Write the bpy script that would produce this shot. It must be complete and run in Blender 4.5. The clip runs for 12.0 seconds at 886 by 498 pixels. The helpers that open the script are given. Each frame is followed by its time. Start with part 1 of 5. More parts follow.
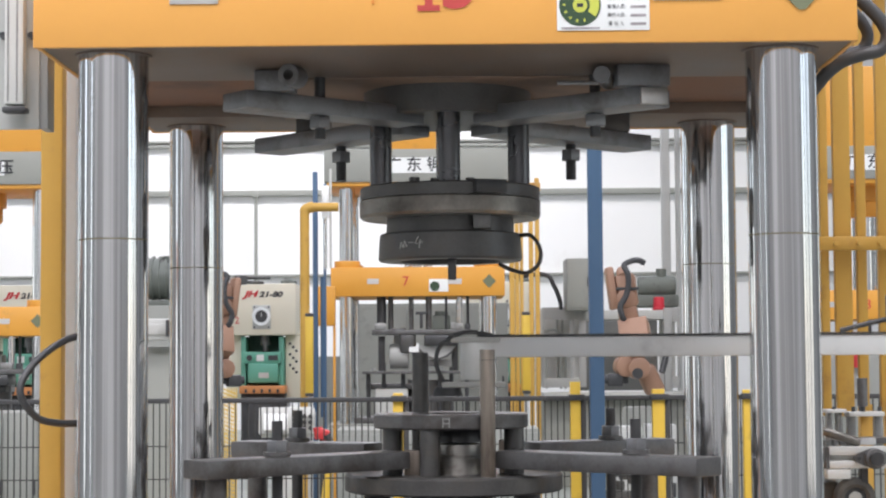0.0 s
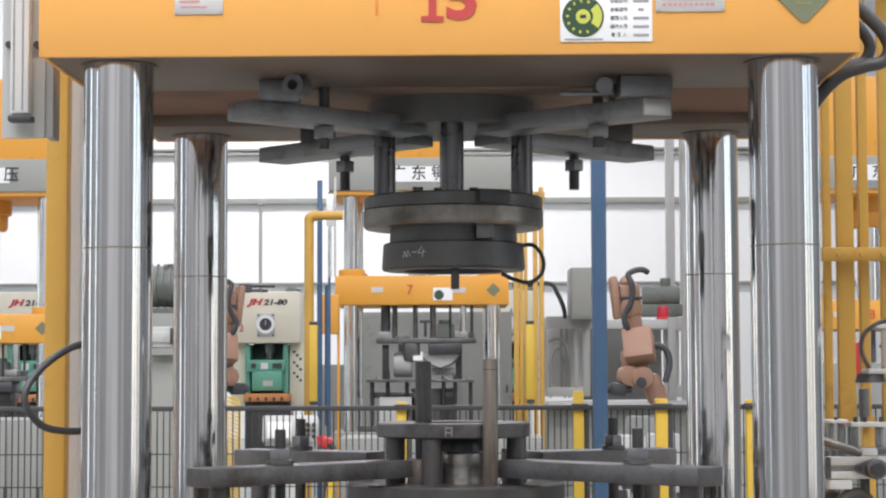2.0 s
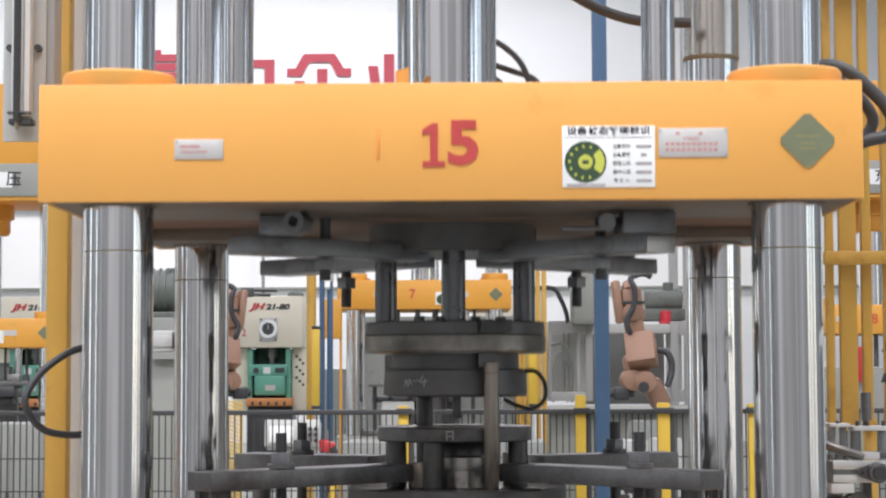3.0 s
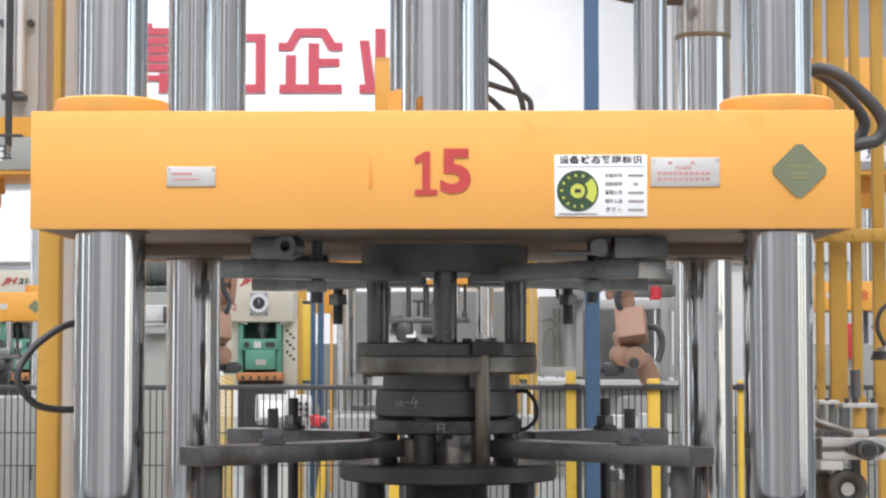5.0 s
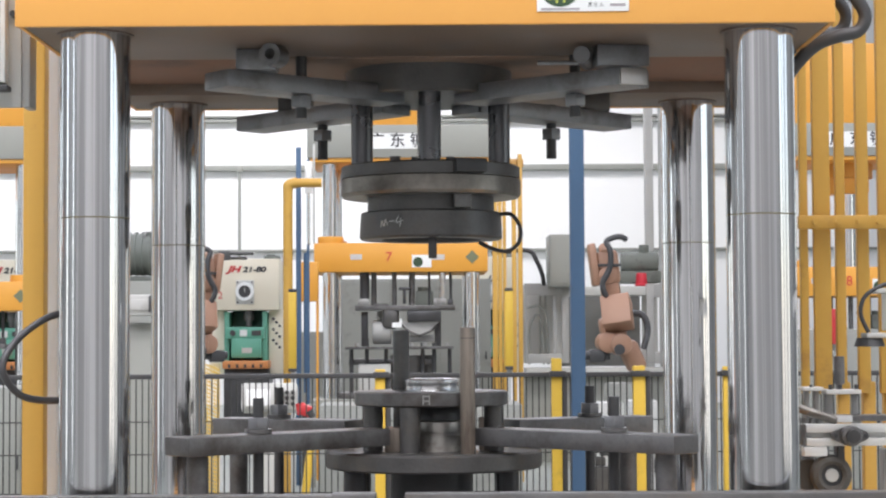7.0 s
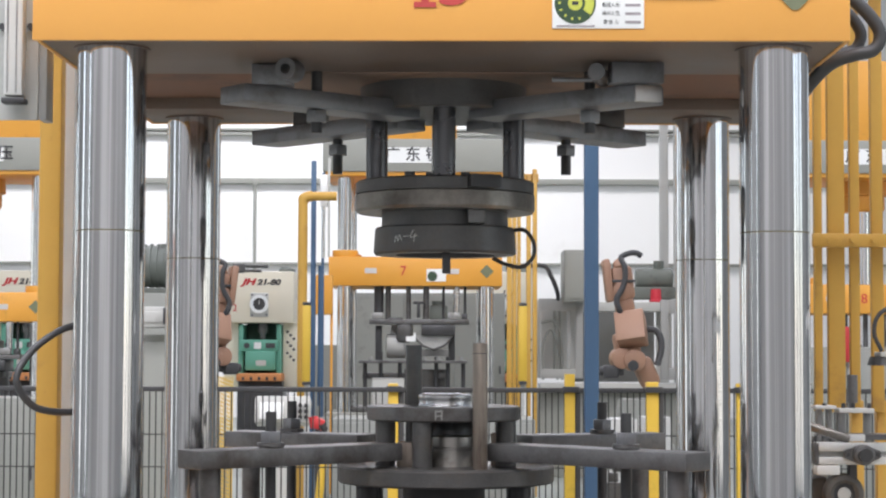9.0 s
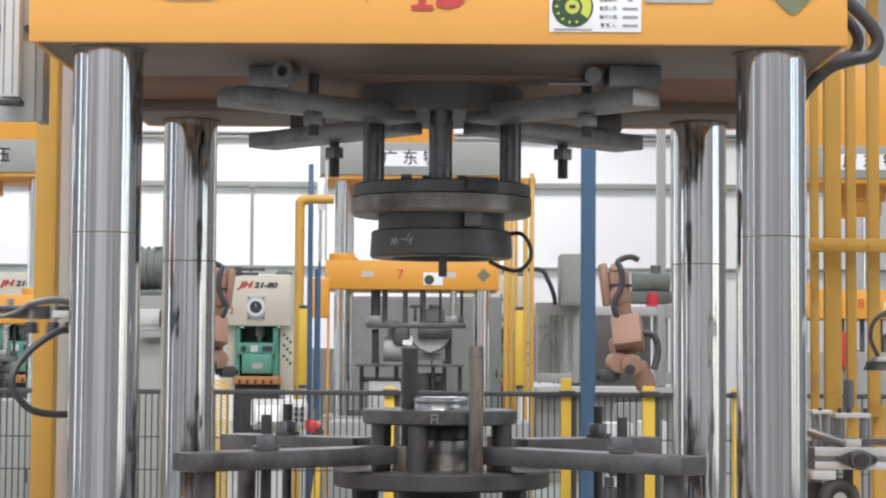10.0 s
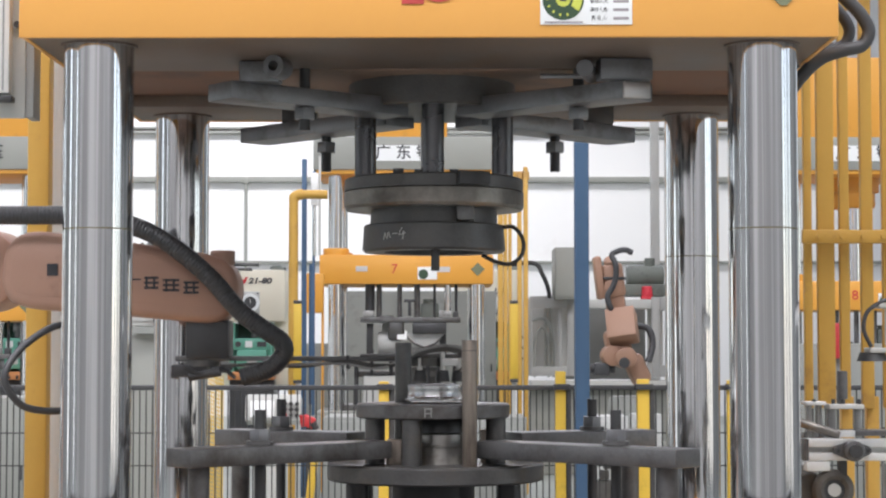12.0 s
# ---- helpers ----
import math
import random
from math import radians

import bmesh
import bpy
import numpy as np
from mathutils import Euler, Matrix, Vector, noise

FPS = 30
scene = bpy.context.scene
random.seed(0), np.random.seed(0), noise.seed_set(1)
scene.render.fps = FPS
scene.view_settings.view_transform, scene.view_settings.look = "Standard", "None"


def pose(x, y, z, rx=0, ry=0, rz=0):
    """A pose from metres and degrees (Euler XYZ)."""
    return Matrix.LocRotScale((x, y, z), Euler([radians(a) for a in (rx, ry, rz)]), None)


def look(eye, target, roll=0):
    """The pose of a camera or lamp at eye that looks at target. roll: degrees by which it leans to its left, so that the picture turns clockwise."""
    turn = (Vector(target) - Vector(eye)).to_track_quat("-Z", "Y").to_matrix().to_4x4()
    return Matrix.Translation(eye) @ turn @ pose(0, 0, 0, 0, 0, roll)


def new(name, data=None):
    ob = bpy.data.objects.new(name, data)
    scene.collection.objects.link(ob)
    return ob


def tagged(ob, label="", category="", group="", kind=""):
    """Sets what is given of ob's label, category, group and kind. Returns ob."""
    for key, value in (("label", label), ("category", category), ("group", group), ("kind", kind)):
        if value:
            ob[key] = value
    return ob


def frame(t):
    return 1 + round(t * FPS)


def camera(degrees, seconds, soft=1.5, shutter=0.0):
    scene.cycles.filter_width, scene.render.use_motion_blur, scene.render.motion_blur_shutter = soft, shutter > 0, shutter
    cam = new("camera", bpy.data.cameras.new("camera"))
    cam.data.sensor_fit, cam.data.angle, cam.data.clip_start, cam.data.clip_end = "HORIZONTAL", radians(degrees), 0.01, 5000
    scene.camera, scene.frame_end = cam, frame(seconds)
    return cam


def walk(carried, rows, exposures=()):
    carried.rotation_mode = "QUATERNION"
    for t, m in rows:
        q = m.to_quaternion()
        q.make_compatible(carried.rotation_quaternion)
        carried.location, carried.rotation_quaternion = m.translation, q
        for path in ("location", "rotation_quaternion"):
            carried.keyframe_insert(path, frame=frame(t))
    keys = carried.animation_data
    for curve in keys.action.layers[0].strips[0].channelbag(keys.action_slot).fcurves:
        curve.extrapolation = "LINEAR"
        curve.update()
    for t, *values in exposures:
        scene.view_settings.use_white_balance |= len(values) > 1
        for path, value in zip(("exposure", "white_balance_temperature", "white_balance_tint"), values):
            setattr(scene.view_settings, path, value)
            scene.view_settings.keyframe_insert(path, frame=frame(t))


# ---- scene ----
cam = camera(26.73, 12.0, soft=2.2, shutter=0.5)
PATH = [
    (0, (-0.006, 0.005, 1.439), (-0.001, 2.002, 1.559), -0.4),
    (0.5, (-0.003, 0.01, 1.438), (0.0, 2.006, 1.561), -0.3),
    (1, (-0.001, 0.007, 1.439), (0.0, 2.003, 1.563), -0.2),
    (1.5, (0.0, 0.0, 1.439), (0.0, 1.996, 1.566), -0.2),
    (2, (-0.002, -0.013, 1.441), (-0.002, 1.983, 1.57), -0.2),
    (2.5, (0.001, -0.008, 1.439), (0.0, 1.988, 1.571), -0.3),
    (3, (0.002, -0.007, 1.438), (-0.001, 1.988, 1.572), -0.2),
    (4.8, (0.004, -0.002, 1.44), (0.005, 1.994, 1.559), 0.2),
    (5, (-0.001, -0.019, 1.442), (0.006, 1.978, 1.549), -0.0),
    (5.5, (-0.001, -0.029, 1.444), (0.02, 1.969, 1.537), -0.1),
    (6, (0.001, -0.02, 1.445), (0.029, 1.978, 1.533), -0.4),
    (6.5, (0.005, -0.018, 1.447), (0.034, 1.98, 1.535), -0.6),
    (7, (0.003, -0.025, 1.447), (0.025, 1.973, 1.54), -0.3),
    (9, (0.006, -0.034, 1.45), (0.012, 1.963, 1.558), 0.2),
    (9.5, (0.006, -0.028, 1.448), (0.012, 1.969, 1.56), 0.1),
    (10, (0.008, -0.029, 1.449), (0.017, 1.967, 1.561), 0.4),
    (10.5, (0.01, -0.032, 1.449), (0.021, 1.965, 1.561), 0.3),
    (11, (0.008, -0.04, 1.45), (0.02, 1.957, 1.56), 0.2),
    (11.5, (0.01, -0.039, 1.448), (0.023, 1.958, 1.557), 0.1),
    (12, (0.013, -0.025, 1.448), (0.028, 1.972, 1.554), 0.0),
]
LEVELS = [(0, 0.0), (2.0, 0.0), (2.5, -0.10), (3.2, -0.07), (5.0, 0.08), (6.0, 0.14), (6.6, 0.20), (7.3, 0.06), (8.8, 0.0), (12, 0.0)]
walk(cam, [(t, look(eye, target, roll)) for t, eye, target, roll in PATH], LEVELS)

# ---- world and light ----
world = bpy.data.worlds.new("sky")
scene.world = world
world.use_nodes = True
wn = world.node_tree.nodes
sky = wn.new("ShaderNodeTexSky")
sky.sky_type, sky.sun_disc = "NISHITA", False
sky.sun_elevation, sky.sun_rotation = radians(50), radians(150)
world.node_tree.links.new(sky.outputs[0], wn["Background"].inputs[0])
wn["Background"].inputs[1].default_value = 0.13
sun = new("sun", bpy.data.lights.new("sun", "SUN"))
sun.data.energy, sun.data.angle, sun.data.color = 1.0, radians(12), (1.0, 0.95, 0.88)
sun.matrix_world = look((8, -14, 20), (0, 0, 0))

CEIL = 11.0
SKYLIGHTS = [(-4.0, -1.4), (1.0, 4.5), (11.0, 15.0), (22.5, 26.5), (33.5, 36.5)]
SKYPOWER = [1760, 1650, 1250, 1100, 1450]
for (y0, y1), power in zip(SKYLIGHTS, SKYPOWER):
    la = new("skylight_lamp", bpy.data.lights.new("skylight_lamp", "AREA"))
    la.data.shape, la.data.size, la.data.size_y = "RECTANGLE", 15.0 if y0 < 0 or y0 > 30 else 23.0, y1 - y0 - 0.3
    la.data.energy, la.data.color = power, (0.935, 0.925, 1.0)
    la.matrix_world = pose(-4.0 if y0 < 0 or y0 > 30 else 0, (y0 + y1) / 2, CEIL + 0.12)
# tall side openings: left wall, right wall, by their ends along the hall
GATES = {-1: [(-1.5, -0.9), (4.0, 5.4), (13.0, 14.5), (19.0, 23.5)], 1: [(-3.6, -1.3), (-0.6, 1.6), (2.1, 4.4), (19.0, 23.5)]}
for side, gaps in GATES.items():
    for y0, y1 in gaps:
        la = new("gate_lamp", bpy.data.lights.new("gate_lamp", "AREA"))
        la.data.shape, la.data.size, la.data.size_y = "RECTANGLE", 5.0, y1 - y0 - 0.1
        la.data.energy, la.data.color = (24 if side < 0 else 13) * (y1 - y0), (0.93, 0.955, 1.0)
        la.matrix_world = pose(side * 13.12, (y0 + y1) / 2, 2.75, 0, side * 90, 0)


# ---- materials ----
def mat(name, color, rough=0.5, metal=0.0, var=0.12, scale=6.0, bump=0.05, fine=90.0, dirt=None, dirt_amount=0.0, stretch=None, coat=0.0):
    """Base colour broken up at two scales, with fine relief and, where given, stains."""
    m = bpy.data.materials.new(name)
    m.use_nodes = True
    nt = m.node_tree
    b = nt.nodes["Principled BSDF"]
    tc = nt.nodes.new("ShaderNodeTexCoord")
    mp = nt.nodes.new("ShaderNodeMapping")
    if stretch:
        mp.inputs["Scale"].default_value = stretch
    nt.links.new(tc.outputs["Object"], mp.inputs[0])
    n1, n2 = nt.nodes.new("ShaderNodeTexNoise"), nt.nodes.new("ShaderNodeTexNoise")
    n1.inputs["Scale"].default_value, n2.inputs["Scale"].default_value = scale, fine
    n1.inputs["Detail"].default_value, n2.inputs["Detail"].default_value = 6, 3
    for n in (n1, n2):
        nt.links.new(mp.outputs[0], n.inputs["Vector"])
    mx = nt.nodes.new("ShaderNodeMix")
    mx.data_type = "RGBA"
    mx.inputs["A"].default_value = (*[c * (1 - var) for c in color], 1)
    mx.inputs["B"].default_value = (*[min(1, c * (1 + var)) for c in color], 1)
    add = nt.nodes.new("ShaderNodeMath")
    add.operation = "MULTIPLY_ADD"
    add.inputs[1].default_value, add.inputs[2].default_value = 0.35, -0.175
    nt.links.new(n2.outputs["Fac"], add.inputs[0])
    sm = nt.nodes.new("ShaderNodeMath")
    sm.use_clamp = True
    nt.links.new(n1.outputs["Fac"], sm.inputs[0])
    nt.links.new(add.outputs[0], sm.inputs[1])
    nt.links.new(sm.outputs[0], mx.inputs["Factor"])
    out = mx.outputs["Result"]
    if dirt:
        n3 = nt.nodes.new("ShaderNodeTexNoise")
        n3.inputs["Scale"].default_value, n3.inputs["Detail"].default_value = scale * 0.7, 9
        n3.inputs["Roughness"].default_value = 0.68
        nt.links.new(mp.outputs[0], n3.inputs["Vector"])
        rp = nt.nodes.new("ShaderNodeValToRGB")
        rp.color_ramp.elements[0].position = 0.62 - dirt_amount * 0.3
        rp.color_ramp.elements[1].position = 0.72
        nt.links.new(n3.outputs["Fac"], rp.inputs[0])
        m2 = nt.nodes.new("ShaderNodeMix")
        m2.data_type = "RGBA"
        m2.inputs["B"].default_value = (*dirt, 1)
        nt.links.new(rp.outputs[0], m2.inputs["Factor"])
        nt.links.new(out, m2.inputs["A"])
        out = m2.outputs["Result"]
    nt.links.new(out, b.inputs["Base Color"])
    rr = nt.nodes.new("ShaderNodeMapRange")
    rr.inputs["To Min"].default_value, rr.inputs["To Max"].default_value = max(0.02, rough * 0.8), min(1, rough * 1.2)
    nt.links.new(n1.outputs["Fac"], rr.inputs[0])
    nt.links.new(rr.outputs[0], b.inputs["Roughness"])
    b.inputs["Metallic"].default_value = metal
    b.inputs["Coat Weight"].default_value = coat
    if bump:
        bp = nt.nodes.new("ShaderNodeBump")
        bp.inputs["Strength"].default_value, bp.inputs["Distance"].default_value = bump, 0.004
        nt.links.new(n2.outputs["Fac"], bp.inputs["Height"])
        nt.links.new(bp.outputs[0], b.inputs["Normal"])
    return m


def chrome(name, low, high, rough, scale):
    """Ground and polished plating with shallow draw marks; duller and brighter upright streaks imitate reflections in
    the colour.
    """
    m = bpy.data.materials.new(name)
    m.use_nodes = True
    nt = m.node_tree
    b = nt.nodes["Principled BSDF"]
    b.inputs["Metallic"].default_value = 1.0
    tc, mp = nt.nodes.new("ShaderNodeTexCoord"), nt.nodes.new("ShaderNodeMapping")
    mp.inputs["Scale"].default_value = (1, 1, 0.004)
    nt.links.new(tc.outputs["Object"], mp.inputs[0])
    streak, smear = nt.nodes.new("ShaderNodeTexNoise"), nt.nodes.new("ShaderNodeTexNoise")
    streak.inputs["Scale"].default_value, streak.inputs["Detail"].default_value = scale, 3
    smear.inputs["Scale"].default_value, smear.inputs["Detail"].default_value = 7.0, 5
    nt.links.new(mp.outputs[0], streak.inputs["Vector"])
    nt.links.new(tc.outputs["Object"], smear.inputs["Vector"])
    rp = nt.nodes.new("ShaderNodeValToRGB")
    rp.color_ramp.elements[0].position, rp.color_ramp.elements[1].position = 0.41, 0.57
    rp.color_ramp.elements[0].color, rp.color_ramp.elements[1].color = (*low, 1), (*high, 1)
    nt.links.new(streak.outputs["Fac"], rp.inputs[0])
    nt.links.new(rp.outputs[0], b.inputs["Base Color"])
    rr = nt.nodes.new("ShaderNodeMapRange")
    rr.inputs["From Min"].default_value, rr.inputs["From Max"].default_value = 0.3, 0.7
    rr.inputs["To Min"].default_value, rr.inputs["To Max"].default_value = rough, rough * 2.6
    nt.links.new(smear.outputs["Fac"], rr.inputs[0])
    nt.links.new(rr.outputs[0], b.inputs["Roughness"])
    bp = nt.nodes.new("ShaderNodeBump")
    bp.inputs["Strength"].default_value, bp.inputs["Distance"].default_value = 0.18, 0.0005
    nt.links.new(streak.outputs["Fac"], bp.inputs["Height"])
    nt.links.new(bp.outputs[0], b.inputs["Normal"])
    return m


YELLOW = mat("yellow_enamel", (0.755, 0.372, 0.088), 0.38, 0, 0.035, 2.5, 0.03, 60, (0.62, 0.29, 0.05), 0.0)
YELLOW_FAR = mat("yellow_enamel_worn", (0.72, 0.34, 0.05), 0.45, 0, 0.06, 3.0, 0.03, 60, (0.40, 0.22, 0.06), 0.1)
OCHRE = mat("yellow_guard_paint", (0.56, 0.325, 0.06), 0.5, 0, 0.09, 4.0, 0.04, 60, (0.34, 0.18, 0.05), 0.15)
SAFETY = mat("safety_yellow", (0.70, 0.46, 0.055), 0.5, 0, 0.05, 5.0, 0.02, 60, (0.45, 0.30, 0.05), 0.1)
CHROME = chrome("hard_chrome", (0.50, 0.50, 0.51), (0.80, 0.80, 0.81), 0.055, 95.0)
# base colour raised above hard_chrome to carry the far row's bright reflections
CHROME_FAR_LIT = chrome("chrome_far_lit", (0.70, 0.70, 0.71), (0.88, 0.88, 0.88), 0.05, 40.0)
GROOVE = mat("joint_groove", (0.20, 0.17, 0.09), 0.6, 0.4, 0.3, 20)
DARK = mat("oiled_die_steel", (0.108, 0.106, 0.104), 0.40, 0.5, 0.45, 11, 0.2, 120, (0.125, 0.110, 0.095), 0.35)
DARKER = mat("blackened_steel", (0.066, 0.066, 0.068), 0.4, 0.4, 0.3, 9, 0.1, 120)
ROD = mat("ground_rod_steel", (0.125, 0.125, 0.13), 0.28, 0.9, 0.2, 9, 0.03, 90)
BARS = mat("clamp_bar_steel", (0.160, 0.158, 0.157), 0.42, 0.55, 0.4, 9, 0.2, 120, (0.062, 0.052, 0.045), 0.5)
CLAMP = mat("clean_clamp_steel", (0.225, 0.228, 0.238), 0.38, 0.55, 0.35, 9, 0.15, 120, (0.12, 0.11, 0.105), 0.35)
FLANGE = mat("worn_flange_steel", (0.255, 0.238, 0.213), 0.36, 0.75, 0.4, 9, 0.1, 120, (0.065, 0.055, 0.047), 0.75)
PUNCH = mat("turned_punch_steel", (0.46, 0.44, 0.41), 0.35, 0.75, 0.25, 14, 0.1, 120, (0.22, 0.19, 0.16), 0.3)
BRIGHT = mat("bright_steel", (0.58, 0.57, 0.55), 0.3, 0.9, 0.15, 20, 0.06, 120)
RUSTY = mat("rusted_steel", (0.20, 0.105, 0.065), 0.7, 0.1, 0.3, 5, 0.15, 90, (0.09, 0.06, 0.05), 0.4)
PADRUST = mat("browned_plate", (0.225, 0.150, 0.110), 0.65, 0.2, 0.3, 4, 0.12, 90, (0.13, 0.10, 0.09), 0.45)
UNDERSIDE = mat("scaled_plate", (0.165, 0.122, 0.096), 0.5, 0.35, 0.3, 3, 0.15, 90, (0.15, 0.135, 0.125), 0.4)
BROWNPOST = mat("browned_guide_post", (0.30, 0.255, 0.215), 0.35, 0.7, 0.45, 8, 0.05, 90, (0.08, 0.05, 0.035), 0.4, stretch=(5, 5, 0.6))
TIN = mat("bright_tinplate", (0.62, 0.62, 0.62), 0.26, 1, 0.15, 22, 0.06, 60)
GREY = mat("machine_grey", (0.30, 0.305, 0.275), 0.55, 0, 0.05, 2.5, 0.03, 60, (0.20, 0.20, 0.18), 0.1)
LIGHTGREY = mat("light_grey_paint", (0.50, 0.50, 0.475), 0.5, 0, 0.05, 3, 0.02, 60, (0.36, 0.35, 0.33), 0.1)
TYRE = mat("worn_rubber", (0.085, 0.078, 0.07), 0.7, 0, 0.25, 12, 0.1, 100, (0.15, 0.14, 0.125), 0.4)
PANELGREY = mat("panel_grey_paint", (0.37, 0.37, 0.355), 0.5, 0, 0.06, 3, 0.02, 60, (0.27, 0.265, 0.25), 0.15)
MOTORGREEN = mat("grey_green_motor_paint", (0.15, 0.165, 0.145), 0.5, 0, 0.12, 8, 0.05, 60, (0.08, 0.08, 0.07), 0.25)
GRIME = mat("oil_grime", (0.24, 0.20, 0.13), 0.5, 0.3, 0.4, 30, 0.1, 120, (0.12, 0.10, 0.06), 0.5)
STEELGREY = mat("dull_grey_profile", (0.33, 0.33, 0.32), 0.45, 0.45, 0.2, 10, 0.06, 90, (0.16, 0.15, 0.14), 0.3)
PALEPOST = mat("pale_grey_enamel", (0.72, 0.73, 0.73), 0.5, 0, 0.05, 4, 0.02, 60, (0.5, 0.5, 0.5), 0.1)
ALU = mat("anodised_aluminium", (0.72, 0.72, 0.70), 0.4, 0.25, 0.06, 8, 0.02, 90)
CREAM = mat("cream_paint", (0.76, 0.70, 0.56), 0.5, 0, 0.04, 2, 0.02, 60, (0.60, 0.54, 0.42), 0.05)
GREEN = mat("machine_green", (0.12, 0.36, 0.26), 0.45, 0, 0.08, 3, 0.02, 60, (0.08, 0.2, 0.15), 0.1)
ORANGE = mat("orange_paint", (0.60, 0.24, 0.08), 0.5, 0, 0.1, 6, 0.02, 60)
COPPER = mat("copper_tone_paint", (0.42, 0.248, 0.182), 0.42, 0.1, 0.07, 4, 0.03, 70, (0.24, 0.13, 0.095), 0.12)
COPPER_FAR = mat("copper_tone_paint_far", (0.36, 0.205, 0.135), 0.45, 0.05, 0.08, 4, 0.03, 70, (0.30, 0.15, 0.10), 0.12)
BLUE = mat("blue_paint", (0.055, 0.112, 0.20), 0.5, 0, 0.06, 3, 0.03, 60, (0.05, 0.10, 0.18), 0.1)
RUBBER = mat("black_rubber", (0.052, 0.052, 0.054), 0.45, 0, 0.2, 12, 0.06, 120)
BLACK = mat("black_paint", (0.05, 0.05, 0.052), 0.5, 0, 0.2, 12, 0.04, 120)
WIRE = mat("grey_wire", (0.05, 0.05, 0.048), 0.5, 0.3, 0.1, 12, 0)
RED = mat("red_paint", (0.55, 0.035, 0.04), 0.5, 0, 0.12, 12, 0.02, 60)
STENCIL = mat("stencilled_red", (0.46, 0.05, 0.045), 0.6, 0, 0.2, 14, 0.03, 90, (0.62, 0.16, 0.06), 0.1)
SMEAR = mat("thin_red_overspray", (0.78, 0.30, 0.06), 0.5, 0, 0.1, 30, 0)
WALLRED = mat("wall_letter_red", (0.44, 0.055, 0.075), 0.5, 0, 0.06, 2, 0.0, 30)
PLASTER = mat("white_plaster", (0.86, 0.855, 0.84), 0.8, 0, 0.03, 0.5, 0.03, 40, (0.78, 0.77, 0.74), 0.05)
# unseen walls: front paler, sides darker, toned for what the columns mirror
WALLGREY = mat("unseen_front_wall_grey", (0.43, 0.42, 0.405), 0.8, 0, 0.05, 0.6, 0.03, 40)
SIDEGREY = mat("unseen_side_wall_dark", (0.24, 0.25, 0.245), 0.8, 0, 0.08, 0.6, 0.03, 40)
CEILING = mat("ceiling_sheet", (0.55, 0.56, 0.56), 0.6, 0, 0.05, 0.6, 0.02, 20)
FLOOR = mat("floor_paint", (0.28, 0.30, 0.275), 0.45, 0, 0.12, 0.8, 0.03, 30, (0.17, 0.175, 0.165), 0.25)
WHITE = mat("white_card", (0.82, 0.83, 0.82), 0.35, 0, 0.02, 8, 0)
PLATE = mat("etched_name_plate", (0.60, 0.585, 0.57), 0.35, 0.35, 0.08, 15, 0.02, 80)
OLIVE = mat("olive_label", (0.165, 0.18, 0.105), 0.5, 0, 0.12, 25, 0.0, 60)
CARDGREEN = mat("dark_green_print", (0.035, 0.07, 0.035), 0.4, 0, 0.1, 20, 0)
CARDLIME = mat("lime_print", (0.52, 0.55, 0.09), 0.4, 0, 0.05, 20, 0)
INK = mat("black_ink", (0.03, 0.03, 0.035), 0.5, 0, 0.1, 30, 0)
FADEDINK = mat("faded_ink", (0.30, 0.27, 0.28), 0.5, 0, 0.2, 40, 0)
FADEDRED = mat("faded_red_ink", (0.52, 0.27, 0.25), 0.5, 0, 0.2, 40, 0)
CHALK = mat("white_chalk", (0.60, 0.60, 0.58), 0.9, 0, 0.2, 60, 0.1)
OLDCHROME = mat("stained_sleeve", (0.62, 0.585, 0.54), 0.2, 0.9, 0.2, 5, 0.02, 60, (0.32, 0.25, 0.17), 0.12, stretch=(1, 1, 0.1))


def glow(name, color, strength):
    m = bpy.data.materials.new(name)
    m.use_nodes = True
    b = m.node_tree.nodes["Principled BSDF"]
    b.inputs["Base Color"].default_value = (*color, 1)
    b.inputs["Emission Color"].default_value = (*color, 1)
    b.inputs["Emission Strength"].default_value = strength
    return m


REDLAMP = glow("red_lamp", (0.55, 0.03, 0.05), 0.12)


# ---- mesh helpers ----
def box(bm, c, s, bevel=0.0, rot=(0, 0, 0)):
    m = pose(*c, *rot) @ Matrix.Diagonal((s[0], s[1], s[2], 1))
    r = bmesh.ops.create_cube(bm, size=1.0, matrix=m)
    if bevel:
        vs = set(r["verts"])
        es = [e for e in bm.edges if e.verts[0] in vs and e.verts[1] in vs]
        bmesh.ops.bevel(bm, geom=es, offset=bevel, segments=2, affect="EDGES", profile=0.5)
    return bm


def cyl(bm, a, b, r, n=32, r2=None, bevel=0.0):
    a, b = Vector(a), Vector(b)
    d = b - a
    q = d.to_track_quat("Z", "Y").to_matrix().to_4x4()
    m = Matrix.Translation((a + b) / 2) @ q
    res = bmesh.ops.create_cone(bm, cap_ends=True, segments=n, radius1=r, radius2=r if r2 is None else r2, depth=d.length, matrix=m)
    if bevel:
        vs = set(res["verts"])
        es = [e for e in bm.edges if e.verts[0] in vs and e.verts[1] in vs and any(len(f.verts) > 4 for f in e.link_faces)]
        bmesh.ops.bevel(bm, geom=es, offset=bevel, segments=2, affect="EDGES", profile=0.5)
    return bm


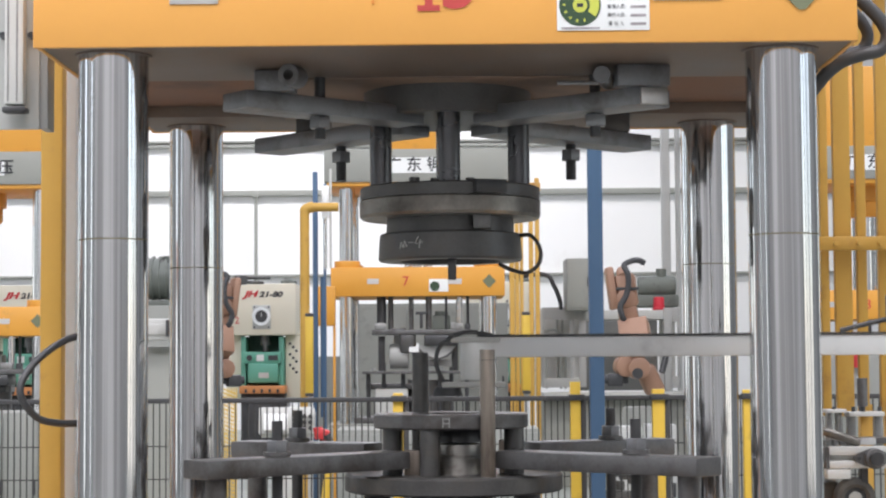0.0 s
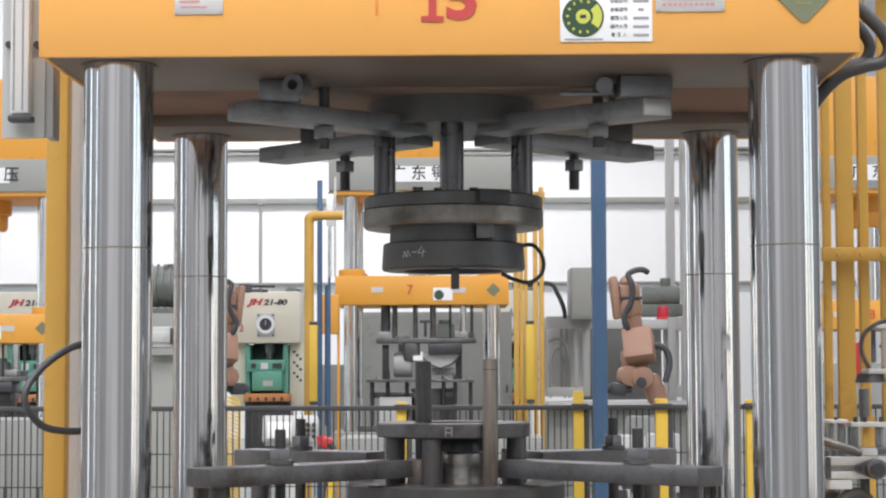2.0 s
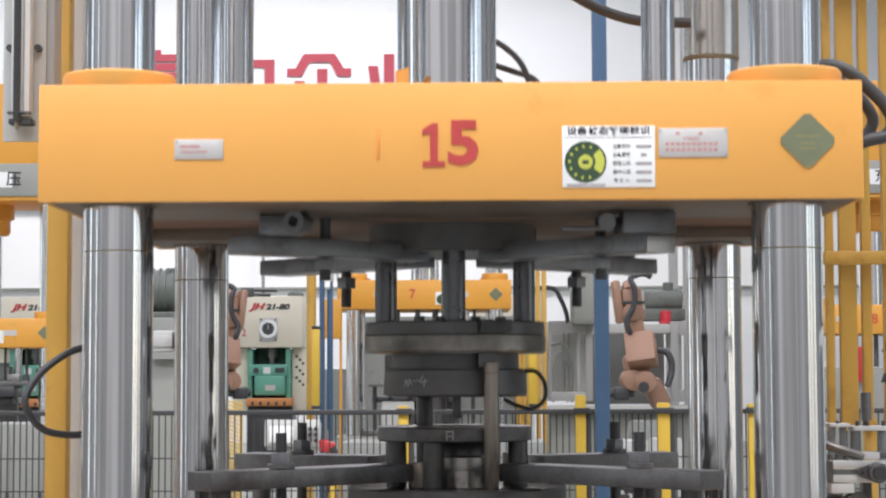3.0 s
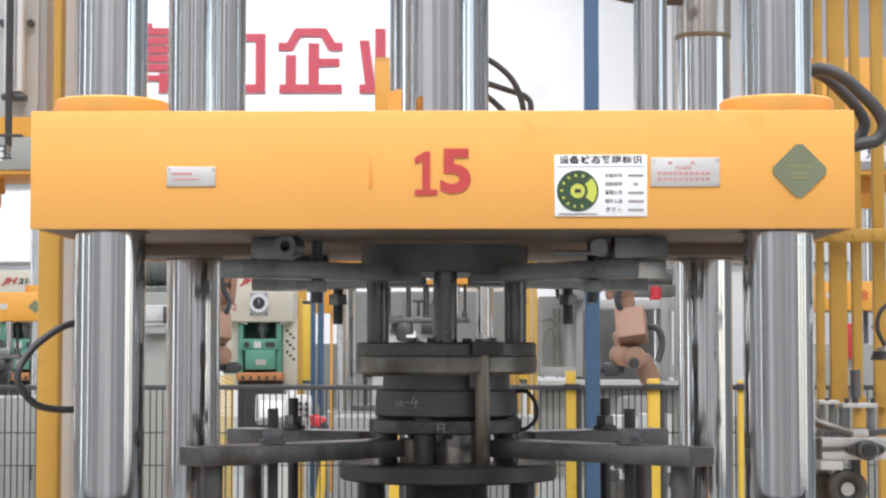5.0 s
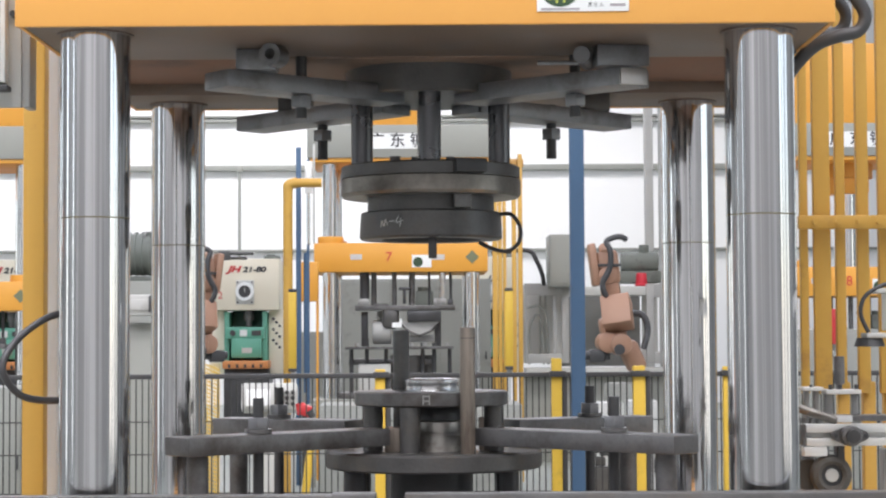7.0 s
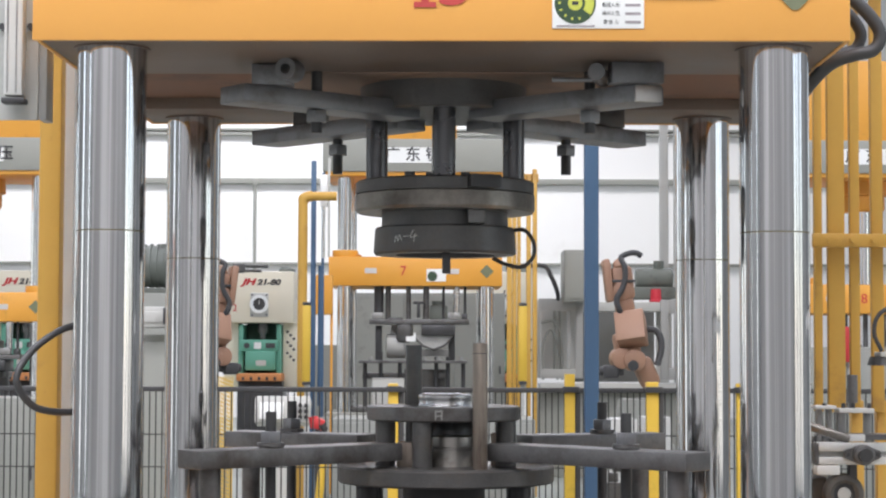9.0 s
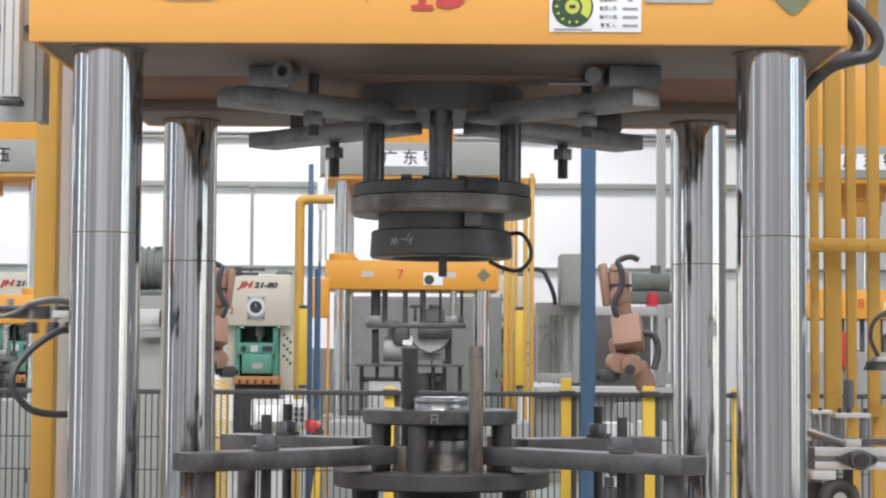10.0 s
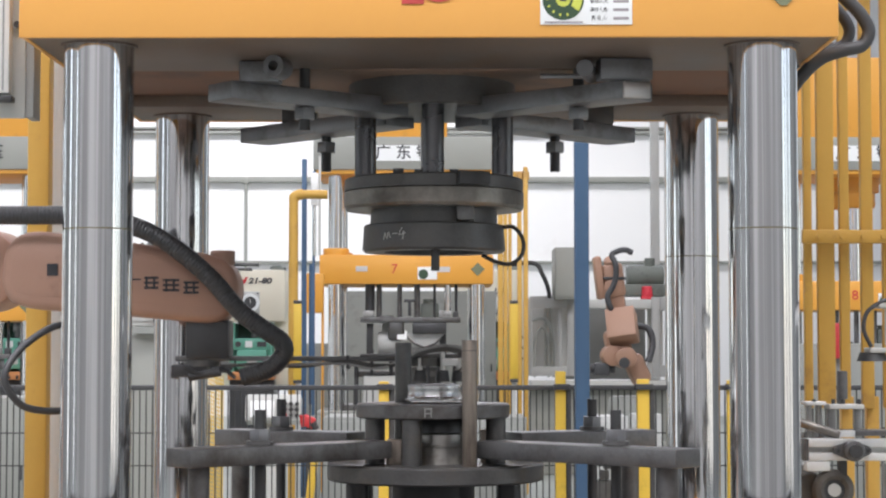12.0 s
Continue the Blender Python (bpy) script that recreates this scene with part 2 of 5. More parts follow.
def lathe(bm, profile, c=(0, 0, 0), n=64, closed=False):
    """Turn (radius, height) pairs round an upright axis through c; closed joins the last to the first."""
    rings = []
    for r, z in profile:
        if r < 1e-6:
            rings.append([bm.verts.new((c[0], c[1], c[2] + z))])
        else:
            rings.append([bm.verts.new((c[0] + r * math.cos(2 * math.pi * k / n), c[1] + r * math.sin(2 * math.pi * k / n), c[2] + z)) for k in range(n)])
    pairs = list(zip(rings, rings[1:])) + ([(rings[-1], rings[0])] if closed else [])
    for p, q in pairs:
        for k in range(n):
            k2 = (k + 1) % n
            if len(p) == 1:
                bm.faces.new((p[0], q[k2], q[k]))
            elif len(q) == 1:
                bm.faces.new((p[k], p[k2], q[0]))
            else:
                bm.faces.new((p[k], p[k2], q[k2], q[k]))
    bmesh.ops.recalc_face_normals(bm, faces=bm.faces)
    return bm


def spline(pts, per=8):
    """A smooth run of points through pts."""
    p = [Vector(v) for v in pts]
    p = [2 * p[0] - p[1]] + p + [2 * p[-1] - p[-2]]
    out = []
    for i in range(1, len(p) - 2):
        for k in range(per):
            t = k / per
            out.append(0.5 * ((2 * p[i]) + (p[i + 1] - p[i - 1]) * t + (2 * p[i - 1] - 5 * p[i] + 4 * p[i + 1] - p[i + 2]) * t * t
                              + (3 * p[i] - p[i - 1] - 3 * p[i + 1] + p[i + 2]) * t ** 3))
    return out + [p[-2]]


def tube(bm, pts, r, n=10, per=8, ribs=0.0):
    """A hose through pts; ribs: depth of a corrugation from ring to ring."""
    path = spline(pts, per) if per > 1 else [Vector(v) for v in pts]
    if ribs:
        even, gap, need = [path[0]], 0.005, 0.005
        for a, b in zip(path, path[1:]):
            step, done = (b - a).length, 0.0
            while step - done >= need:
                done += need
                even.append(a.lerp(b, done / step))
                need = gap
            need -= step - done
        path = even
    last, up = None, Vector((0.31, 0.17, 0.93))
    for i, v in enumerate(path):
        d = (path[min(i + 1, len(path) - 1)] - path[max(i - 1, 0)]).normalized()
        side = d.cross(up).normalized()
        up = side.cross(d).normalized()
        rr = r - (ribs if i % 2 else 0)
        ring = [bm.verts.new(v + rr * (math.cos(2 * math.pi * k / n) * side + math.sin(2 * math.pi * k / n) * up)) for k in range(n)]
        if last:
            for k in range(n):
                bm.faces.new((last[k], last[(k + 1) % n], ring[(k + 1) % n], ring[k]))
        else:
            bm.faces.new(ring[::-1])
        last = ring
    bm.faces.new(last)
    bmesh.ops.recalc_face_normals(bm, faces=bm.faces)
    return bm


def prism(bm, outline, y0, y1):
    """An outline of (x, z) pairs pushed from y0 to y1."""
    a = [bm.verts.new((x, y0, z)) for x, z in outline]
    b = [bm.verts.new((x, y1, z)) for x, z in outline]
    bm.faces.new(a)
    bm.faces.new(b[::-1])
    for k in range(len(a)):
        k2 = (k + 1) % len(a)
        bm.faces.new((a[k], b[k], b[k2], a[k2]))
    bmesh.ops.recalc_face_normals(bm, faces=bm.faces)
    return bm


def B():
    return bmesh.new()


def finish(bm, name, material):
    me = bpy.data.meshes.new(name)
    for f in bm.faces:
        f.smooth = True
    for e in bm.edges:
        if len(e.link_faces) == 2 and e.calc_face_angle(0) > radians(35):
            e.smooth = False
    bm.to_mesh(me)
    bm.free()
    me.materials.append(material)
    return me


def part(name, bm, material, parent, label=""):
    ob = new(name, finish(bm, name, material))
    ob.parent = parent
    return tagged(ob, label)


def thing(name, m, label, category, group="", kind=""):
    ob = new(name)
    ob.empty_display_size = 0.1
    ob.matrix_world = m
    return tagged(ob, label, category, group, kind)


def single(name, bm, material, label, category, m=None, group="", kind=""):
    ob = new(name, finish(bm, name, material))
    if m is not None:
        ob.matrix_world = m
    return tagged(ob, label, category, group, kind)


def structure(name, bm, material, label, category, parent=None):
    ob = new(name, finish(bm, name, material))
    ob.parent = parent
    return tagged(ob, label, category, "", "structure")


def letters(text, size, depth=0.0008, shear=0.0, bold=0.0):
    """Lettering as a mesh that stands upright in x and z, facing -y, centred."""
    cu = bpy.data.curves.new("letters", "FONT")
    cu.body, cu.size, cu.extrude, cu.shear, cu.offset = text, size, depth, shear, bold
    cu.align_x, cu.align_y, cu.resolution_u = "CENTER", "CENTER", 3
    ob = bpy.data.objects.new("letters", cu)
    scene.collection.objects.link(ob)
    me = bpy.data.meshes.new_from_object(ob.evaluated_get(bpy.context.evaluated_depsgraph_get()))
    bpy.data.objects.remove(ob)
    bm = bmesh.new()
    bm.from_mesh(me)
    bmesh.ops.transform(bm, matrix=pose(0, 0, 0, 90), verts=bm.verts)
    return bm


def moved(bm, x, y, z, sx=1.0, sz=1.0):
    bmesh.ops.transform(bm, matrix=Matrix.Translation((x, y, z)) @ Matrix.Diagonal((sx, 1, sz, 1)), verts=bm.verts)
    return bm


def lathe_y(r0, r1, y0, y1, c, n=32):
    """A flat ring round an axis along y, through (x, z)."""
    bm = lathe(B(), [(r0, -y1), (r1, -y1), (r1, -y0), (r0, -y0)], (0, 0, 0), n, True)
    bmesh.ops.transform(bm, matrix=pose(c[0], 0, c[1], 90), verts=bm.verts)
    return bm


def nut(bm, c, r=0.024, h=0.03):
    return cyl(bm, (c[0], c[1], c[2] - h / 2), (c[0], c[1], c[2] + h / 2), r, 6, bevel=0.002)


# ---- hall ----
XW, YF, YB = 13.0, -4.6, 39.833
structure("floor", box(B(), (0, (YF + YB) / 2, -0.1), (2 * XW + 1, YB - YF + 1, 0.2)), FLOOR, "grey-green painted concrete factory floor", "floor")
wb = structure("wall_back", box(B(), (0, YB + 0.15, CEIL / 2), (2 * XW, 0.3, CEIL)), PLASTER, "bright white plastered wall of the hall", "wall")
for z, h in ((6.1528, 0.05), (6.0566, 0.06), (5.0466, 0.12), (3.279, 0.05)):
    structure("trim", box(B(), (0, YB - 0.06, z), (2 * XW, 0.12, h), 0.008), GREY, "grey steel rail along the wall", "rail")


def side_wall(name, side):
    """A wall with tall openings and an upper strip of windows."""
    bm = B()
    x = side * (XW + 0.15)
    rows = ((0.2, 5.3, GATES[side]), (6.0, 7.6, [(-4, -1), (1, 6), (8, 13), (15, 20), (24, 30)]))
    for z0, z1 in ((0, 0.2), (5.3, 6.0), (7.6, CEIL)):
        box(bm, (x, (YF + YB) / 2, (z0 + z1) / 2), (0.3, YB - YF, z1 - z0))
    for z0, z1, gaps in rows:
        cuts = [YF] + [v for g in gaps for v in g] + [YB]
        for y0, y1 in zip(cuts[::2], cuts[1::2]):
            box(bm, (x, (y0 + y1) / 2, (z0 + z1) / 2), (0.3, y1 - y0, z1 - z0))
    return structure(name, bm, SIDEGREY, "unseen grey-green side wall with tall window openings, toned dark for column reflections", "wall")


side_wall("wall_left", -1)
side_wall("wall_right", 1)
# unseen wall behind the camera, set close to fill the columns' reflections
structure("wall_front", box(B(), (0, YF - 0.15, CEIL / 2), (2 * XW, 0.3, CEIL)), WALLGREY, "unseen plain pale grey wall of the hall, toned for column reflections", "wall")
bm = B()
ys = [YF - 0.5] + [v for pair in SKYLIGHTS for v in pair] + [YB + 0.5]
for y0, y1 in zip(ys[::2], ys[1::2]):
    box(bm, (0, (y0 + y1) / 2, CEIL + 0.1), (2 * XW + 1, y1 - y0, 0.2))
for x in (-XW + 0.4, XW - 0.4):
    for y0, y1 in SKYLIGHTS:
        box(bm, (x, (y0 + y1) / 2, CEIL + 0.1), (1.6, y1 - y0, 0.2))
structure("ceiling", bm, CEILING, "pale grey sheet roof with skylight strips", "ceiling")

# large red characters on the far wall
wl = thing("wall_lettering", pose(0, YB - 0.03, 0), "large red painted characters on the white wall", "lettering")
LX, LZ, LS = -3.399, 8.335, 0.012185   # corner of the second character and one grid step


def stroke(bm, pts):
    """A painted stroke on the lettering's grid, steps to the right and down."""
    return prism(bm, [(LX + LS * u, LZ - LS * v) for u, v in pts], -0.02, 0.02)


def bar(bm, u0, v0, u1, v1):
    return stroke(bm, [(u0, v0), (u1, v0), (u1, v1), (u0, v1)])


bm = stroke(B(), [(0, 26), (15, 26), (27, 4), (31, 0), (83, 0), (87, 4), (100, 26), (113, 26), (113, 40), (89, 40), (75, 15), (39, 15), (25, 40), (0, 40)])
for q in ((53, 27, 71, 100), (71, 54, 108, 68), (13, 48, 31, 100), (2, 100, 112, 115)):
    bar(bm, *q)
part("character", bm, WALLRED, wl)
bm = stroke(B(), [(143, 22), (160, 22), (170, 100), (153, 100)])
stroke(bm, [(252, 22), (235, 22), (225, 100), (242, 100)])
for q in ((171, 1, 189, 100), (204, 1, 222, 100), (143, 100, 252, 115)):
    bar(bm, *q)
part("character", bm, WALLRED, wl)
bm = B()
for q in ((-66, 10, -23, 24), (-40, 24, -23, 100), (-62, 100, -23, 115), (-118, 10, -74, 24), (-118, 24, -104, 100), (-88, 24, -74, 100), (-104, 56, -88, 68), (-118, 100, -74, 115)):
    bar(bm, *q)
part("character", bm, WALLRED, wl)
bm = B()
for k in range(5):
    bar(bm, -268, 16 * k, -194, 16 * k + 12.5)
for q in ((-268, 80, -252, 115), (-210, 80, -194, 115), (-252, 84, -210, 94), (-239, -8, -223, 0)):
    bar(bm, *q)
part("character", bm, WALLRED, wl)

# ---- main press ----
PR = pose(0.026, 5.002, 0, 0, 0, -0.9)
press = thing("hydraulic_press", PR, "yellow four-column hydraulic press with chromed columns", "press")
ZB = 2.157   # underside of the slide at the top of its stroke
CX, CY, CR = 0.780, 0.666, 0.0815
for sx in (-1, 1):
    for sy in (-1, 1):
        zj = 1.725
        col = part("column", cyl(B(), (sx * CX, sy * CY, 0.85), (sx * CX, sy * CY, zj - 0.0015), CR, 64), CHROME, press, "polished chrome guide column")
        part("upper_sleeve", cyl(B(), (sx * CX, sy * CY, zj + 0.0015), (sx * CX, sy * CY, 3.95), CR, 64), CHROME, col)
        part("joint_ring", cyl(B(), (sx * CX, sy * CY, zj - 0.0015), (sx * CX, sy * CY, zj + 0.0015), CR - 0.001, 64), GROOVE, col, "thin dark joint line")
part("bed", box(B(), (0, 0, 0.45), (1.84, 1.86, 0.9), 0.01), YELLOW, press, "yellow press bed")
part("crown", box(B(), (0, 0, 4.2), (1.86, 1.86, 0.6), 0.01), YELLOW, press, "yellow press crown")

HS = 0.270
slide = part("slide", box(B(), (0, 0, HS / 2 + 0.031), (1.860, 1.58, HS - 0.062), 0.003), YELLOW, press, "yellow moving slide block")
part("front_plate", box(B(), (-0.003, -0.793, HS / 2), (1.874, 0.014, HS), 0.003), YELLOW, slide)
part("rear_plate", box(B(), (0, 0.793, HS / 2), (1.874, 0.014, HS), 0.003), YELLOW, slide)
for sx in (-1, 1):
    part("side_plate", box(B(), (sx * 0.931, 0, HS / 2), (0.010, 1.571, HS - 0.002), 0.002), YELLOW, slide)
part("front_beam_plate", box(B(), (0, -0.525, 0.032), (1.848, 0.520, 0.06), 0.002), UNDERSIDE, slide, "grey scaled underside plate")
part("rear_beam_plate", box(B(), (0, 0.608, 0.032), (1.848, 0.335, 0.06), 0.002), UNDERSIDE, slide, "grey scaled underside plate")
part("middle_plate", box(B(), (0, 0.09, 0.05), (1.81, 0.80, 0.03), 0.002), RUSTY, slide, "rust-brown underside")
part("die_pad", box(B(), (0, 0.10, 0.029), (0.98, 0.80, 0.06), 0.002), PADRUST, slide, "rust-brown die pad")
for sx in (-1, 1):
    for sy in (-1, 1):
        part("collar", lathe(B(), [(CR + 0.002, HS), (0.130, HS), (0.132, HS + 0.004), (0.132, HS + 0.034), (0.128, HS + 0.038), (CR + 0.002, HS + 0.038)], (sx * CX, sy * CY, 0), 64, True), YELLOW, slide)
        part("guide_seal", lathe(B(), [(CR + 0.001, -0.002), (CR + 0.008, -0.002), (CR + 0.008, 0.003), (CR + 0.001, 0.003)], (sx * CX, sy * CY, 0), 48, True), UNDERSIDE, slide)
FY = -0.8025
before_face = set(slide.children)
bm = moved(letters("5", 0.128, 0.0008, 0, 0.0042), 0.045, FY, 0.123, 1.16, 1.03)
prism(bm, [(-0.0455, 0.074), (-0.0455, 0.0865), (-0.029, 0.0865), (-0.029, 0.150), (-0.046, 0.144), (-0.046, 0.157), (-0.024, 0.171), (-0.012, 0.171), (-0.012, 0.0865), (0.004, 0.0865), (0.004, 0.074)], FY - 0.0008, FY + 0.0008)
bmesh.ops.translate(bm, vec=(-0.016, 0, 0), verts=bm.verts)
part("number", bm, STENCIL, slide, "stencilled red number 15")
part("paint_smear", box(B(), (-0.160, FY + 0.0012, 0.125), (0.006, 0.002, 0.07), 0.0008), SMEAR, slide, "faint red paint smear")


def plate(x, z, w, h, t=0.003, m=PLATE):
    return part("plate", box(B(), (x, FY + 0.0005, z), (w, t, h), 0.001), m, slide, "riveted metal notice plate")


plate(-0.556, 0.116, 0.108, 0.044)
for dx in (-0.048, 0.048):
    for dz in (-0.017, 0.017):
        part("rivet", cyl(B(), (-0.556 + dx, FY - 0.001, 0.116 + dz), (-0.556 + dx, FY - 0.003, 0.116 + dz), 0.003, 10), BRIGHT, slide)
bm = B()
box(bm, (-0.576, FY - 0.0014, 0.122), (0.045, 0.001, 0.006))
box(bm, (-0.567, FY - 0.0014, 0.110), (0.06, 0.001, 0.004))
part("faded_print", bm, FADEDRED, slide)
# status card
KX, KZ, KW, KH = 0.348, 0.095, 0.204, 0.136
plate(KX, KZ, KW, KH, 0.003, WHITE)["label"] = "white equipment status card with a round dial"
part("card_title", moved(letters("设备状态管理标识", 0.0195, 0.0004, 0, 0.0004), KX, FY - 0.0013, KZ + 0.056, 1.18, 1), INK, slide)
part("card_rule", box(B(), (KX, FY - 0.0013, KZ + 0.042), (0.196, 0.001, 0.0018)), FADEDINK, slide)
for k in range(5):
    part("card_entry", box(B(), (KX + 0.077, FY - 0.0013, KZ + 0.022 - 0.019 * k), (0.034 if k != 1 else 0.012, 0.001, 0.006)), FADEDINK, slide)
part("card_footer", box(B(), (KX - 0.05, FY - 0.0013, KZ - 0.063), (0.085, 0.001, 0.004)), FADEDINK, slide)
for k, t in enumerate(("设备名称:", "设备编号:", "管理人员:", "操作人员:", "责 任 人:")):
    part("card_line", moved(letters(t, 0.0108, 0.0004), KX + 0.029, FY - 0.0013, KZ + 0.022 - 0.019 * k, 0.9, 1), INK, slide)
part("dial", cyl(B(), (KX - 0.051, FY, KZ - 0.012), (KX - 0.051, FY - 0.0022, KZ - 0.012), 0.046, 48), CARDGREEN, slide, "dark green round status dial")
bm = B()
for a in range(-38, 39, 4):
    a0, a1 = radians(a), radians(a + 4)
    q = [(r * math.cos(g), r * math.sin(g)) for r, g in ((0.022, a0), (0.042, a0), (0.042, a1), (0.022, a1))]
    prism(bm, [(KX - 0.051 + x, KZ - 0.012 + z) for x, z in q], FY - 0.0020, FY - 0.0030)
for k in range(9):
    g = radians(70 + 27 * k)
    box(bm, (KX - 0.051 + 0.035 * math.cos(g), FY - 0.0026, KZ - 0.012 + 0.035 * math.sin(g)), (0.006, 0.001, 0.0045), 0, (0, -math.degrees(g), 0))
cyl(bm, (KX - 0.051, FY - 0.002, KZ - 0.012), (KX - 0.051, FY - 0.0030, KZ - 0.012), 0.016, 32)
part("dial_print", bm, CARDLIME, slide)
part("dial_hub", box(B(), (KX - 0.051, FY - 0.0034, KZ - 0.012), (0.014, 0.001, 0.008), 0, (0, 0, 0)), INK, slide)
# warning plate
plate(0.534, 0.125, 0.152, 0.064)
part("plate_word", moved(letters("FORBID", 0.0105, 0.0004, 0, 0.0002), 0.530, FY - 0.0013, 0.133), FADEDRED, slide)
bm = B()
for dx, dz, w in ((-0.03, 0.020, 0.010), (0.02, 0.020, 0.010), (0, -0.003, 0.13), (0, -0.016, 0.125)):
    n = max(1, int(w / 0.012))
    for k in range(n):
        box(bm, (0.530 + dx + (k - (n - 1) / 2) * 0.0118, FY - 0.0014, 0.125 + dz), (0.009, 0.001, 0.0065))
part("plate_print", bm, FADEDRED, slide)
for dx in (-0.071, 0.071):
    for dz in (-0.027, 0.027):
        part("rivet", cyl(B(), (0.534 + dx, FY - 0.001, 0.125 + dz), (0.534 + dx, FY - 0.003, 0.125 + dz), 0.003, 10), BRIGHT, slide)
# diamond label
d, c = 0.0655, 0.007
bm = prism(B(), [(d - c, c), (c, d - c), (-c, d - c), (c - d, c), (c - d, -c), (-c, c - d), (c, c - d), (d - c, -c)], -0.0015, 0.0015)
part("diamond_label", moved(bm, 0.785, FY + 0.0002, 0.128), OLIVE, slide, "olive-green diamond-shaped label")
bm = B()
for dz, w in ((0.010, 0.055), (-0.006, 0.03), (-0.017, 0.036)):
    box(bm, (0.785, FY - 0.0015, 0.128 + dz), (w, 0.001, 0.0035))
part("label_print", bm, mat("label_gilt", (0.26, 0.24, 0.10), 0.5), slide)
FACE = 1.0295   # the lettering and plates are drawn for a slide of 1.8 m
for ob in slide.children:
    if ob not in before_face:
        ob.data.transform(Matrix.Diagonal((FACE, 1, FACE, 1)))
# rams above the slide
part("ram", cyl(B(), (-0.02, 0.0, HS), (-0.02, 0.0, 1.95), 0.134, 64), CHROME, slide, "thick chromed main ram")
for x in (-0.60, 0.56):
    part("side_ram", cyl(B(), (x, 0.08, HS), (x, 0.08, 1.95), 0.046, 48), CHROME, slide, "slim chromed return ram")
part("stained_sleeve", lathe(B(), [(CR + 0.0008, 2.40), (CR + 0.0035, 2.40), (CR + 0.0035, 3.9), (CR + 0.0008, 3.9)], (CX, CY, 0), 64, True), OLDCHROME, press, "stained metal sleeve")
part("grime_ring", lathe(B(), [(CR + 0.0008, 2.388), (CR + 0.0030, 2.390), (CR + 0.0042, 2.398), (CR + 0.0036, 2.402), (CR + 0.0008, 2.404)], (CX, CY, 0), 64, True), GRIME, press, "oily grime ring")
bm = B()
prism(bm, [(-0.19, HS), (-0.115, HS), (-0.115, HS + 0.135), (-0.15, HS + 0.125), (-0.15, HS + 0.03), (-0.19, HS + 0.03)], -0.20, -0.17)
part("stop_bracket", bm, YELLOW, slide, "yellow stop bracket")
part("clip", tube(B(), [(-0.20, -0.19, HS + 0.02), (-0.205, -0.19, HS + 0.05), (-0.19, -0.19, HS + 0.055), (-0.185, -0.19, HS + 0.03)], 0.005), ALU, slide)
part("follower_rod", box(B(), (-1.068, -0.488, 0.80), (0.0165, 0.013, 1.15), 0.003), DARKER, slide, "dark rod beside the scale")
part("rod_tip", cyl(B(), (-1.068, -0.488, 0.21), (-1.068, -0.488, 0.235), 0.005, 14), BROWNPOST, slide)
part("rod_clamp", box(B(), (-1.062, -0.485, 0.250), (0.056, 0.02, 0.006), 0.001), DARKER, slide)
slide.matrix_basis = pose(0, 0, ZB)

# hoses at the press
for run in ([(0.08, 0.20, 0.56), (0.14, 0.19, 0.525), (0.19, 0.18, 0.47), (0.215, 0.18, 0.385), (0.21, 0.18, 0.26)],
            [(0.08, 0.22, 0.49), (0.16, 0.22, 0.462), (0.225, 0.21, 0.435), (0.235, 0.20, 0.39), (0.22, 0.2, 0.26)],
            [(0.08, 0.24, 0.47), (0.14, 0.24, 0.42), (0.175, 0.22, 0.37), (0.18, 0.22, 0.26)]):
    part("ram_hose", tube(B(), run, 0.0085), RUBBER, slide, "black hydraulic hose")
part("rear_hose", tube(B(), [(0.22, 0.5, 2.68), (0.34, 0.5, 2.575), (0.45, 0.5, 2.515), (0.56, 0.5, 2.485), (0.70, 0.5, 2.48)], 0.016, 12), RUBBER, press, "thick black hose")
hoses = []
for dx, dy, dz, r in ((0, 0, 0, 0.0165), (-0.032, 0.07, 0.012, 0.0145)):
    run = [(0.90, 4.58, 2.362), (0.95, 4.56, 2.372), (1.0, 4.55, 2.352), (1.045, 4.55, 2.313), (1.085, 4.55, 2.27), (1.102, 4.55, 2.231), (1.085, 4.55, 2.196), (1.04, 4.55, 2.184), (0.985, 4.57, 2.165), (0.94, 4.61, 2.12), (0.91, 4.70, 2.06)]
    hoses.append(single("hydraulic_hose", tube(B(), [(x + dx, y + dy, z + dz) for x, y, z in run], r, 12), RUBBER, "black hydraulic hose looped beside the press slide", "hose", group="slide hoses"))
bm = B()
box(bm, (-0.66, -0.845, 0.997), (1.085, 0.06, 0.194), 0.004)
box(bm, (0.638, -0.845, 0.9985), (1.38, 0.06, 0.197), 0.004)
box(bm, (-0.085, -0.84, 0.975), (0.09, 0.03, 0.15), 0.003)
part("front_rail", bm, DARK, press, "dark steel rail along the bed")
for k in range(9):
    part("rail_bolt", cyl(B(), (0.10 + 0.135 * k, -0.874, 1.072), (0.10 + 0.135 * k, -0.880, 1.072), 0.006, 10), BARS, press)
part("rail_joint", box(B(), (-0.165, -0.850, 1.060), (0.10, 0.074, 0.076), 0.004), DARK, press)
part("bolster", box(B(), (0, 0, 0.92), (1.3, 1.4, 0.05), 0.004), BARS, press, "steel bolster plate")

# ---- upper die ----
ZU = 2.141   # level from which the upper die is built
ud = thing("upper_die", PR @ pose(0, 0, ZU), "dark steel upper forming die hung on rods with clamp bars", "die")
part("mounting_disc", lathe(B(), [(0, -0.056), (0.221, -0.056), (0.225, -0.052), (0.225, 0.017), (0, 0.017)], (-0.005, 0.0, -0.002), 72), DARK, ud, "dark round mounting disc")


